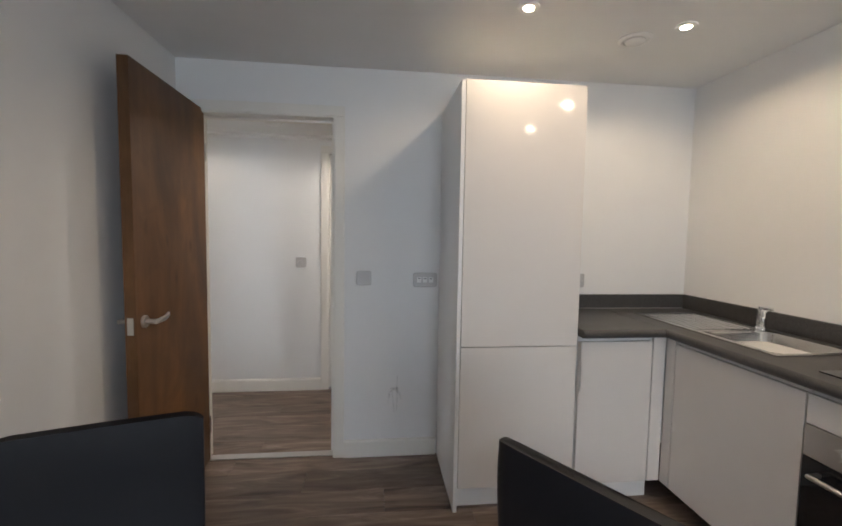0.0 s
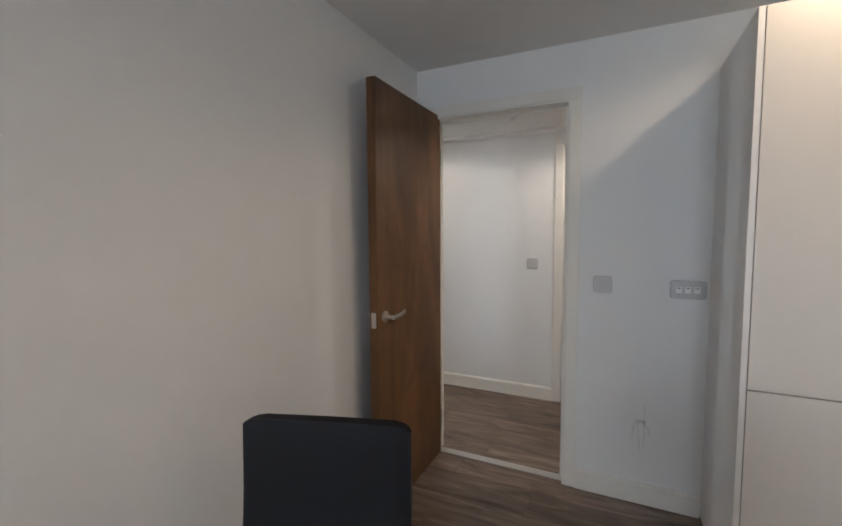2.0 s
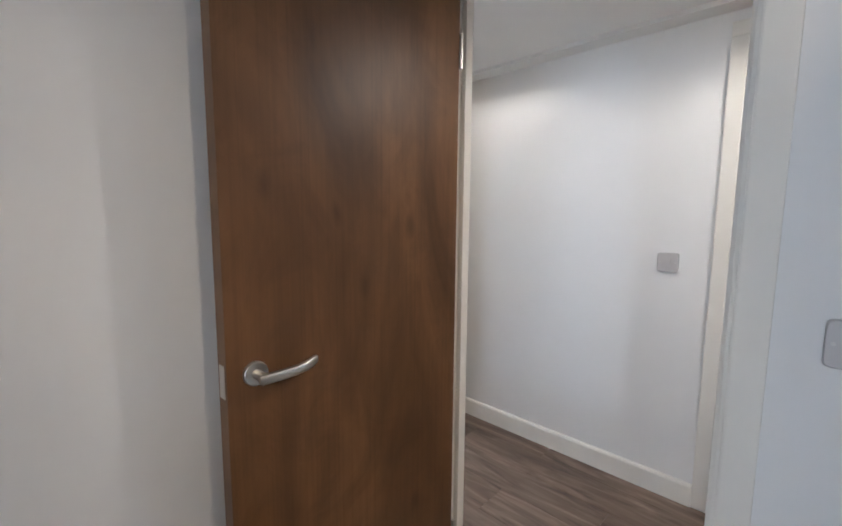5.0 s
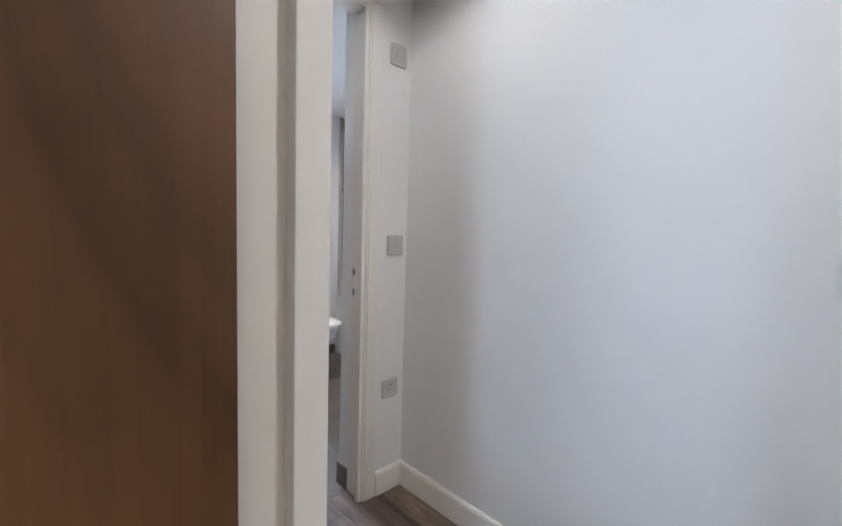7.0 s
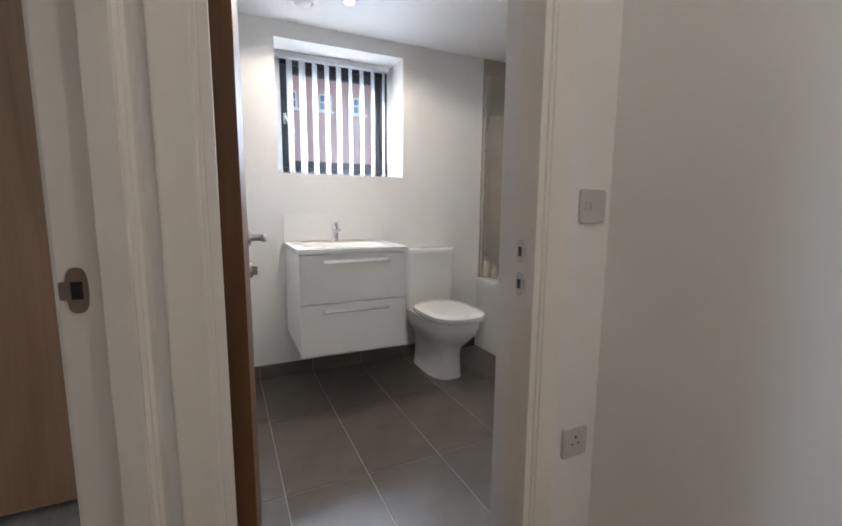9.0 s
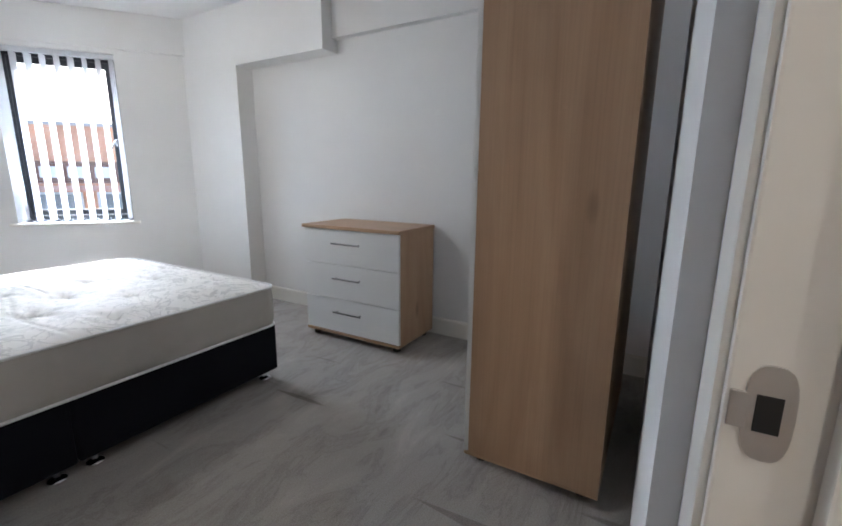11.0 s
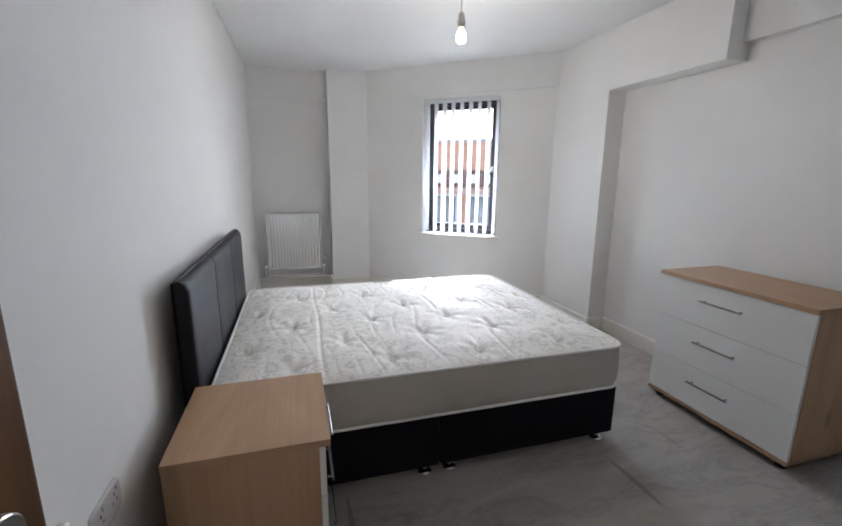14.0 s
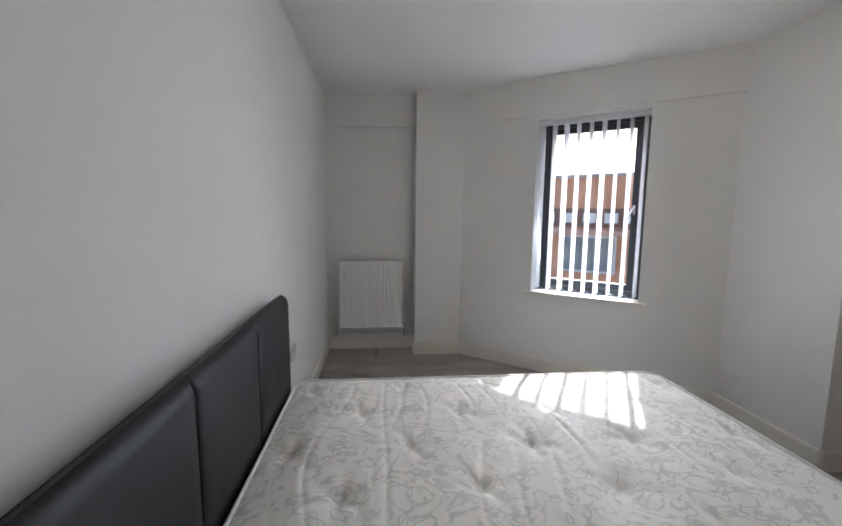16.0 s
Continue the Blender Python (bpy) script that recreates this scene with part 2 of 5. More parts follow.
def tile(name, dark, light, rough):
    m = material(name, light, rough)
    n = Nodes(m)
    info = n.tree.nodes.new("ShaderNodeObjectInfo")
    v = n.coords()
    c = n.ramp(n.noise(v, 5.0, 6.0, 0.6), [(0.3, dark), (0.7, light)])
    tone = n.ramp(info.outputs["Random"], [(0.0, (0.92, 0.92, 0.92)), (1.0, (1.06, 1.06, 1.06))])
    n.colour(n.mix(1.0, c, tone, "MULTIPLY"))
    n.bump(n.noise(v, 120, 3.0), 0.1, 0.0006)
    n.rough(n.noise(v, 8.0), rough - 0.06, rough + 0.1)
    return m


def damask():
    """Cream ticking with a woven leaf-and-scroll figure."""
    m = material("damask_ticking", (0.72, 0.69, 0.65), 0.55)
    n = Nodes(m)
    v = n.coords()
    w = n.noise(v, 7.0, 2.0, 0.45, 2.4)
    scroll = n.math("ABSOLUTE", n.math("SUBTRACT", w, 0.5))
    vine = n.ramp(scroll, [(0.022, (1, 1, 1)), (0.034, (0, 0, 0))])
    vo = n.add("ShaderNodeTexVoronoi", Scale=10.0, Randomness=0.9)
    warp = n.tree.nodes.new("ShaderNodeVectorMath")
    warp.operation = "ADD"
    n.link(v, warp.inputs[0])
    n.link(n.math("MULTIPLY", n.noise(v, 30.0, 2.0), 0.06), warp.inputs[1])
    n.link(warp.outputs[0], vo.inputs["Vector"])
    leaf = n.ramp(vo.outputs["Distance"], [(0.27, (1, 1, 1)), (0.33, (0, 0, 0))])
    vein = n.ramp(n.noise(n.coords((1, 1, 1), turn=(0, 0, 0.8)), 60.0, 1.0), [(0.42, (0, 0, 0)), (0.5, (1, 1, 1))])
    fig = n.math("MAXIMUM", vine, n.math("MULTIPLY", leaf, vein))
    n.colour(n.mix(n.math("MULTIPLY", fig, 0.75), (0.81, 0.785, 0.745), (0.56, 0.54, 0.51)))
    n.rough(fig, 0.72, 0.6)
    n.bump(n.math("ADD", n.math("MULTIPLY", fig, 0.4), n.noise(v, 420, 2.0)), 0.25, 0.001)
    return m


CARPET, LAMINATE, TICKING = carpet(), laminate(), damask()
FLOOR_TILE = tile("dark_floor_tile", (0.100, 0.082, 0.066), (0.148, 0.125, 0.103), 0.42)
GROUT = painted("grout", (0.42, 0.395, 0.37), 0.85)
WALL_TILE = tile("beige_wall_tile", (0.36, 0.32, 0.27), (0.44, 0.40, 0.345), 0.3)
ASPHALT = painted("asphalt", (0.055, 0.055, 0.057), 0.9, 0.3, 80, 0.5)
PAVING = painted("paving", (0.42, 0.41, 0.39), 0.9, 0.2, 60, 0.3)
STAINED = painted("stained_plaster", (0.42, 0.22, 0.06), 0.8)
n = Nodes(STAINED)
clear = n.add("ShaderNodeBsdfTransparent")
veil = n.add("ShaderNodeMixShader")
n.link(n.math("MULTIPLY", n.ramp(n.noise(n.coords((1, 1, 0.5)), 55, 5.0, 0.7), [(0.30, (0, 0, 0)), (0.75, (1, 1, 1))]), 0.24), veil.inputs["Fac"])
n.link(clear.outputs[0], veil.inputs[1])
n.link(n.bsdf.outputs[0], veil.inputs[2])
n.link(veil.outputs[0], n.tree.nodes["Material Output"].inputs["Surface"])


def brick(name, a, b, mortar):
    m = material(name, a, 0.85)
    n = Nodes(m)
    t = n.add("ShaderNodeTexBrick", Scale=1.0)
    t.inputs["Color1"].default_value, t.inputs["Color2"].default_value, t.inputs["Mortar"].default_value = (*a, 1), (*b, 1), (*mortar, 1)
    t.inputs["Brick Width"].default_value, t.inputs["Row Height"].default_value, t.inputs["Mortar Size"].default_value = 0.225, 0.075, 0.006
    tc = n.tree.nodes.new("ShaderNodeTexCoord")
    sep, com = n.tree.nodes.new("ShaderNodeSeparateXYZ"), n.tree.nodes.new("ShaderNodeCombineXYZ")
    n.link(tc.outputs["Object"], sep.inputs[0])
    n.link(sep.outputs["X"], com.inputs["X"])
    n.link(sep.outputs["Z"], com.inputs["Y"])
    n.link(com.outputs[0], t.inputs["Vector"])
    n.colour(n.mix(0.3, t.outputs["Color"], n.ramp(n.noise(n.coords(), 0.8), [(0.3, tuple(c * 0.6 for c in a)), (0.7, b)])))
    n.bump(t.outputs["Fac"], 0.4, 0.004)
    return m


ORANGE_BRICK = brick("orange_brick", (0.62, 0.26, 0.13), (0.70, 0.34, 0.19), (0.5, 0.42, 0.35))
RED_BRICK = brick("red_brick", (0.60, 0.31, 0.24), (0.68, 0.40, 0.32), (0.52, 0.45, 0.40))


# ---- mesh helpers ----
def box(bm, x0, y0, z0, x1, y1, z1, bevel=0.0, segments=2):
    lo, hi = (min(x0, x1), min(y0, y1), min(z0, z1)), (max(x0, x1), max(y0, y1), max(z0, z1))
    made = bmesh.ops.create_cube(bm, size=1.0)["verts"]
    for v in made:
        v.co = [lo[k] + (v.co[k] + 0.5) * (hi[k] - lo[k]) for k in range(3)]
    if bevel:
        edges = list({e for v in made for e in v.link_edges})
        bmesh.ops.bevel(bm, geom=edges, offset=bevel, segments=segments, profile=0.7, affect="EDGES")
    return bm


def boxed(*args, **kw):
    return box(bmesh.new(), *args, **kw)


def rod(bm, a, b, r, r2=None, sides=14):
    a, b = Vector(a), Vector(b)
    d = b - a
    m = Matrix.Translation((a + b) / 2) @ d.to_track_quat("Z", "Y").to_matrix().to_4x4()
    bmesh.ops.create_cone(bm, cap_ends=True, segments=sides, radius1=r, radius2=r if r2 is None else r2, depth=d.length, matrix=m)
    return bm


def tube(bm, points, r, sides=10):
    """A bent round bar through the points."""
    for a, b in zip(points, points[1:]):
        rod(bm, a, b, r, sides=sides)
    for p in points[1:-1]:
        bmesh.ops.create_uvsphere(bm, u_segments=sides, v_segments=6, radius=r, matrix=Matrix.Translation(p))
    return bm


def lathe(bm, profile, centre=(0, 0, 0), sides=28, squash=(1, 1)):
    """Turns (radius, height) pairs round the z axis."""
    rings = []
    for r, z in profile:
        rings.append([bm.verts.new((centre[0] + squash[0] * r * math.cos(2 * math.pi * k / sides), centre[1] + squash[1] * r * math.sin(2 * math.pi * k / sides), centre[2] + z)) for k in range(sides)])
    for p, q in zip(rings, rings[1:]):
        for k in range(sides):
            bm.faces.new((p[k], p[(k + 1) % sides], q[(k + 1) % sides], q[k]))
    bm.faces.new(rings[0][::-1])
    bm.faces.new(rings[-1])
    return bm


def loft(bm, rings):
    """Joins rings of equally many points and closes both ends."""
    rows = [[bm.verts.new(p) for p in ring] for ring in rings]
    k = len(rows[0])
    for p, q in zip(rows, rows[1:]):
        for i in range(k):
            bm.faces.new((p[i], p[(i + 1) % k], q[(i + 1) % k], q[i]))
    bm.faces.new(rows[0][::-1])
    bm.faces.new(rows[-1])
    return bm


def rounded(cx, cy, z, hx, hy, power=4.0, sides=32, front=1.0):
    """A ring like a rounded rectangle about (cx, cy)."""
    ring = []
    for k in range(sides):
        a = 2 * math.pi * k / sides
        c, s = math.cos(a), math.sin(a)
        e = 2.0 / power
        ring.append((cx + hx * math.copysign(abs(c) ** e, c), cy + hy * math.copysign(abs(s) ** e, s), z))
    return ring


def part(name, bm, mat, parent=None, label="", smooth=None):
    bmesh.ops.recalc_face_normals(bm, faces=bm.faces)
    me = bpy.data.meshes.new(name)
    bm.to_mesh(me)
    bm.free()
    me.materials.append(mat)
    if smooth is not None:
        me.polygons.foreach_set("use_smooth", [True] * len(me.polygons))
        me.set_sharp_from_angle(angle=radians(smooth))
    ob = new(name, me)
    if parent is not None:
        ob.parent = parent
    if label:
        tagged(ob, label)
    return ob


def thing(name, label, category, m=None, group=""):
    ob = new(name)
    ob.empty_display_size = 0.1
    ob.matrix_world = m or Matrix()
    return tagged(ob, label, category, group)


def structure(name, bm, mat, label="", smooth=None, m=None):
    ob = part(name, bm, mat, None, smooth=smooth)
    if m is not None:
        ob.matrix_world = m
    return tagged(ob, label, "", "", "structure")


def holed(bm, along, c0, c1, a0, a1, z0, z1, holes=()):
    """A wall along x or y, of thickness c0..c1, with rectangular holes (lo, hi, bottom, top)."""
    cuts = sorted({a0, a1, *(h[0] for h in holes), *(h[1] for h in holes)})
    for p, q in zip(cuts, cuts[1:]):
        if q <= a0 or p >= a1:
            continue
        spans, z = [], z0
        for h in sorted((h for h in holes if h[0] <= p and h[1] >= q), key=lambda h: h[2]):
            if h[2] > z:
                spans.append((z, h[2]))
            z = h[3]
        if z < z1:
            spans.append((z, z1))
        for lo, hi in spans:
            if along == "x":
                box(bm, p, c0, lo, q, c1, hi)
            else:
                box(bm, c0, p, lo, c1, q, hi)
    bmesh.ops.remove_doubles(bm, verts=bm.verts, dist=1e-5)
    return bm


# ---- the shell: kitchen, hall, bathroom, bedroom ----
K_CEIL, H_CEIL, B_CEIL, R_CEIL = 2.30, 2.145, 2.14, 2.45
KW, KE, KS = 0.0, 3.09, -5.4          # kitchen: west and east walls, window end
HALL_S, HALL_N, HALL_W, HALL_E = 0.11, 1.123, -0.922, 2.0
BATH_W, BATH_S, BATH_N, BATH_E = -2.83, 0.06, 2.72, -1.023
ROOM_E, ROOM_W, PIER_W = -0.07, -3.10, -2.94
D1, D2, DOOR_H = 0.100, 0.850, 2.015   # kitchen doorway
R1, R2 = -0.845, -0.115                # bedroom doorway
B1, B2 = 0.203, 0.905                  # bathroom doorway
BW = (0.540, 1.350, 1.276, 2.048)      # bathroom window
P1, P2 = Vector((-1.883, -4.718, 0)), Vector((-2.53, -4.20, 0))   # bedroom window, on the slanted wall
TURN = math.degrees(math.atan2(P2.y - P1.y, P2.x - P1.x))
SLANT = pose(P1.x, P1.y, 0, 0, 0, TURN)  # along the wall; +y points outside
WIN_W, SILL, HEAD = (P2 - P1).length, 0.70, 2.12

structure("wall_kitchen_north", holed(bmesh.new(), "x", 0.0, HALL_S, ROOM_E, 3.2, 0, 2.6, [(D1 - 0.03, D2 + 0.03, 0, DOOR_H + 0.03)]), WALL, "white painted wall between kitchen and hall")
structure("wall_bedroom_north", holed(bmesh.new(), "x", 0.03, HALL_S, BATH_E, ROOM_E, 0, 2.6, [(R1 - 0.03, R2 + 0.03, 0, DOOR_H + 0.03)]), WALL, "white painted wall between bedroom and hall")
structure("wall_bath_south", boxed(-3.34, 0.0, 0, BATH_E, BATH_S, 2.6), WALL, "white painted wall between bedroom and bathroom")
structure("wall_kitchen_west", boxed(ROOM_E, KS - 0.2, 0, KW, 0.0, 2.6), WALL, "plain white painted party wall")
structure("wall_kitchen_east", boxed(KE, KS - 0.2, 0, KE + 0.2, 0.0, 2.6), WALL, "white painted wall behind the worktop")
structure("wall_kitchen_south", holed(bmesh.new(), "x", KS - 0.2, KS, 0.0, KE, 0, 2.6, [(0.7, 2.3, 0.75, 2.1)]), WALL, "white painted wall with a two-light window")
structure("wall_hall_north", holed(bmesh.new(), "x", HALL_N, HALL_N + 0.1, HALL_W, HALL_E, 0, 2.6, [(0.677, 1.465, 0, DOOR_H + 0.03)]), WALL, "white painted hall wall")
structure("wall_hall_east", boxed(HALL_E, HALL_S, 0, HALL_E + 0.1, HALL_N, 2.6), WALL, "plain white painted wall")
structure("wall_hall_west", holed(bmesh.new(), "y", BATH_E, HALL_W, HALL_S, BATH_N, 0, 2.6, [(B1 - 0.03, B2 + 0.03, 0, DOOR_H + 0.03)]), WALL, "white painted wall with the bathroom doorway")
structure("wall_bath_west", holed(bmesh.new(), "y", BATH_W - 0.42, BATH_W, BATH_S, BATH_N, 0, 2.6, [BW]), WALL, "white painted outer wall with a deep window reveal")
structure("wall_bath_east", boxed(BATH_E - 0.07, B2 + 0.004, 0, BATH_E - 0.007, BATH_N, 2.6), WALL, "white painted lining wall beside the bathroom door")
structure("wall_bath_north", boxed(-3.4, BATH_N, 0, HALL_W, BATH_N + 0.1, 2.6), WALL, "plain wall behind the bath")
structure("wall_bedroom_west", boxed(ROOM_W - 0.2, -3.16, 0, ROOM_W, 0.0, 2.6), WALL, "white painted bedroom wall behind the chest of drawers")
structure("pier_west", boxed(ROOM_W - 0.2, -3.92, 0, PIER_W, -3.16, 2.6), WALL, "white painted pier beside the alcove")
structure("beam_west", boxed(ROOM_W, -3.16, 2.0, PIER_W, -2.216, R_CEIL), WALL, "boxed white beam over the alcove")
structure("beam_small", boxed(ROOM_W, -2.216, 2.095, ROOM_W + 0.055, 0.0, R_CEIL), WALL, "shallow boxed white beam")
structure("pier_south", boxed(-1.36, -5.6, 0, -0.915, -5.15, 2.6), WALL, "white painted pier beside the radiator recess")
structure("wall_recess", boxed(-0.915, -5.6, 0, ROOM_E, -5.36, 2.6), WALL, "white painted recess behind the radiator")
structure("downstand_recess", boxed(-0.915, -5.36, 2.155, ROOM_E, -5.325, R_CEIL), WALL, "shallow plaster downstand")
L_END, R_END = -0.685, WIN_W + 0.56
slant = holed(bmesh.new(), "x", 0.0, 0.3, L_END, R_END, 0, 2.6, [(0, WIN_W, SILL, HEAD)])
structure("wall_window", slant, WALL, "white painted slanting wall with a window", m=SLANT)
structure("downstand_window", boxed(L_END + 0.35, -0.03, 2.155, R_END + 0.02, 0.0, R_CEIL), WALL, "shallow plaster downstand over the window", m=SLANT)

structure("ceiling_kitchen", boxed(0, KS, K_CEIL, KE, 0, K_CEIL + 0.1), CEIL, "white painted kitchen ceiling")
structure("ceiling_hall", boxed(HALL_W, HALL_S, H_CEIL, HALL_E, HALL_N, H_CEIL + 0.1), CEIL, "white painted hall ceiling")
structure("hall_cornice", boxed(HALL_W, HALL_N - 0.10, H_CEIL - 0.02, HALL_E, HALL_N, H_CEIL), WALL, "low boxed strip along the hall ceiling")
structure("ceiling_bath", boxed(BATH_W, BATH_S, B_CEIL, BATH_E, BATH_N, B_CEIL + 0.1), CEIL, "white painted bathroom ceiling")


def plan_slab(corners, z0, z1):
    return loft(bmesh.new(), [[(x, y, z) for x, y in corners] for z in (z0, z1)])


OUT = [(-3.30, -3.92), (-1.45, -5.45), (-1.30, -5.60)]
structure("ceiling_bedroom", plan_slab([(-3.30, 0.03), *OUT, (ROOM_E, -5.60), (ROOM_E, 0.03)], R_CEIL, R_CEIL + 0.1), CEIL, "white painted bedroom ceiling")
structure("roof_slab", plan_slab([(-3.34, 2.8), (-3.34, -3.92), *OUT[1:], (3.29, -5.60), (3.29, 2.8)], 2.6, 2.7), CEIL, "plain slab over the flat")

structure("floor_base", plan_slab([(-3.34, 2.8), (-3.34, -3.92), *OUT[1:], (3.29, -5.60), (3.29, 2.8)], -1.3, -0.021), GROUT, "solid subfloor")
structure("floor_bedroom", plan_slab([(ROOM_W, 0.045), (ROOM_W, -3.95), (-1.45, -5.3), (-1.36, -5.5), (ROOM_E, -5.5), (ROOM_E, 0.045)], -0.02, 0.0), CARPET, "grey cut-pile carpet with brushed tracks")


def skirting(p, q, side, h=0.105, t=0.016):
    """A skirting board from p to q; side points into the room."""
    p, q, s = Vector((*p, 0)), Vector((*q, 0)), Vector((*side, 0))
    bm = bmesh.new()
    prof = [(0, 0), (t, 0), (t, h - 0.012), (t - 0.004, h - 0.003), (t - 0.009, h), (0, h)]
    loft(bm, [[e + s * a + Vector((0, 0, b)) for a, b in prof] for e in (p, q)])
    structure("baseboard", bm, TRIM, "cream painted skirting board")


skirting((D2 + 0.065, 0), (1.475, 0), (0, -1))
skirting((KW, KS), (KW, 0.0), (1, 0))
skirting((HALL_W, HALL_N), (0.638, HALL_N), (0, -1))
skirting((HALL_W, B2 + 0.066), (HALL_W, HALL_N), (1, 0))
skirting((1.53, HALL_N), (HALL_E, HALL_N), (0, -1))
skirting((ROOM_E, -5.36), (ROOM_E, -0.02), (-1, 0), 0.12)
skirting((-0.915, -5.36), (ROOM_E, -5.36), (0, 1), 0.12)
skirting((-0.915, -5.36), (-0.915, -5.15), (1, 0), 0.12)
skirting((-1.34, -5.15), (-0.915, -5.15), (0, 1), 0.12)
wall_dir = (P2 - P1).normalized()
inward = Vector((wall_dir.y, -wall_dir.x, 0)) * 1.0
s0, s1 = P1 + wall_dir * (L_END + 0.01), P1 + wall_dir * (R_END - 0.06)
skirting((s0.x, s0.y), (s1.x, s1.y), (inward.x, inward.y), 0.12)
skirting((PIER_W, -3.9), (PIER_W, -3.16), (1, 0), 0.12)
skirting((ROOM_W, -3.16), (PIER_W, -3.16), (0, 1), 0.12)
skirting((ROOM_W, -3.16), (ROOM_W, 0.0), (1, 0), 0.12)


# ---- door frames and doors ----
def door_frame(name, m, width, depth, height, stop_from, label, faces=(True, True)):
    """Lining, stops and architraves; local x across the opening, y through the wall from 0 to depth."""
    t = thing(name, label, "door frame", m)
    tagged(t, kind="structure")
    for x0, x1, n in ((-0.028, 0, "lining"), (width, width + 0.028, "lining")):
        part(n, boxed(x0, -0.006, 0, x1, depth + 0.006, height, bevel=0.002), TRIM, t)
    part("head_lining", boxed(-0.028, -0.006, height, width + 0.028, depth + 0.006, height + 0.028, bevel=0.002), TRIM, t)
    a, b = stop_from
    part("door_stop", boxed(0, a, 0, 0.018, b, height, bevel=0.002), TRIM, t)
    part("door_stop", boxed(width - 0.018, a, 0, width, b, height, bevel=0.002), TRIM, t)
    part("door_stop", boxed(0.018, a, height - 0.013, width - 0.018, b, height, bevel=0.002), TRIM, t)
    for on, y, s in ((faces[0], 0.0, -1), (faces[1], depth, 1)):
        if not on:
            continue
        y0, y1 = sorted((y + s * 0.001, y + s * 0.012))
        for x0, x1 in ((-0.066, -0.008), (width + 0.008, width + 0.066)):
            part("architrave", boxed(x0, y0, 0, x1, y1, height + 0.008, bevel=0.005), TRIM, t)
        part("architrave", boxed(-0.066, y0, height + 0.008, width + 0.066, y1, height + 0.066, bevel=0.005), TRIM, t)
    return t


def lever(parent, x, z, y, s, reach, mat=BRUSHED):
    """A round-rose lever handle on a leaf; s: the side it stands on, reach: the way the lever runs."""
    rose = bmesh.new()
    for y0, y1, r0, r1 in ((0, 0.008, 0.026, 0.026), (0.008, 0.010, 0.026, 0.024)):
        rod(rose, (x, y + s * y0, z), (x, y + s * y1, z), r0, r1, sides=36)
    h = part("handle", rose, mat, parent, "round-rose lever handle in brushed steel", smooth=40)
    bar = bmesh.new()
    rod(bar, (x, y + s * 0.009, z), (x, y + s * 0.047, z), 0.0105, sides=20)
    rings = []
    for f, lift, back in ((-0.10, 0.0, 0.0), (-0.06, 0.0, 0.0), (0.25, 0.0, 0.0), (0.55, 0.0005, 0.001), (0.78, 0.004, 0.004), (0.93, 0.009, 0.008), (1.0, 0.011, 0.010)):
        thin = 0.72 if f in (-0.10, 1.0) else 1.0
        rings.append([(x + reach * f, y + s * (0.050 - back) + s * 0.0065 * thin * c, z + lift + 0.0105 * thin * d) for c, d in ((math.copysign(abs(math.cos(a)) ** 0.6, math.cos(a)), math.copysign(abs(math.sin(a)) ** 0.6, math.sin(a))) for a in (2 * math.pi * k / 16 for k in range(16)))])
    loft(bar, rings)
    part("lever", bar, mat, h, smooth=50)
    return h


def leaf(name, m, width, height, label, wood=DOOR_WOOD, thick=0.044, handle=True, grip=0.975):
    t = thing(name, label, "door", m)
    tagged(t, kind="structure")
    part("door_panel", boxed(0.003, -thick / 2, 0.008, width, thick / 2, height, bevel=0.002), wood, t)
    if handle:
        for s in (1, -1):
            lever(t, width - 0.058, grip, s * thick / 2, s, -0.125)
        part("latch_plate", boxed(width - 0.001, -0.012, 0.93, width + 0.0015, 0.012, 1.0, bevel=0.001), BRUSHED, t, "brushed steel latch plate")
    for z in (0.22, 1.80):
        hinge = bmesh.new()
        rod(hinge, (0.0, thick / 2 + 0.004, z - 0.05), (0.0, thick / 2 + 0.004, z + 0.05), 0.006)
        part("hinge", hinge, BRUSHED, t, "steel butt hinge")
    return t


door_frame("doorframe_kitchen", pose(D1, 0, 0), D2 - D1, HALL_S, DOOR_H, (0.076, HALL_S), "cream painted door lining and architraves of the kitchen doorway")
door_frame("doorframe_bedroom", pose(R1, 0.03, 0), R2 - R1, HALL_S - 0.03, DOOR_H, (0.045, HALL_S - 0.03), "cream painted door lining and architraves of the bedroom doorway")
door_frame("doorframe_bath", pose(HALL_W, B1, 0, 0, 0, 90), B2 - B1, 0.101, DOOR_H, (0.0, 0.026), "cream painted door lining and architraves of the bathroom doorway")
door_frame("doorframe_hall", pose(0.705, HALL_N, 0), 0.735, 0.1, DOOR_H, (0.05, 0.1), "cream painted door lining and architraves in the hall", (True, False))
leaf("door_1", pose(0.1125, 0.026, 0, 0, 0, -90), 0.722, 2.034, "walnut-veneered kitchen door standing wide open")
leaf("door_2", pose(-0.160, 0.02, 0, 0, 0, -97.5), 0.735, DOOR_H - 0.004, "walnut-veneered bedroom door standing wide open", grip=1.008)
d3 = leaf("door_3", pose(-1.008, 0.236, 0, 0, 0, 176.5), 0.69, DOOR_H - 0.004, "walnut-veneered bathroom door folded back against the wall")
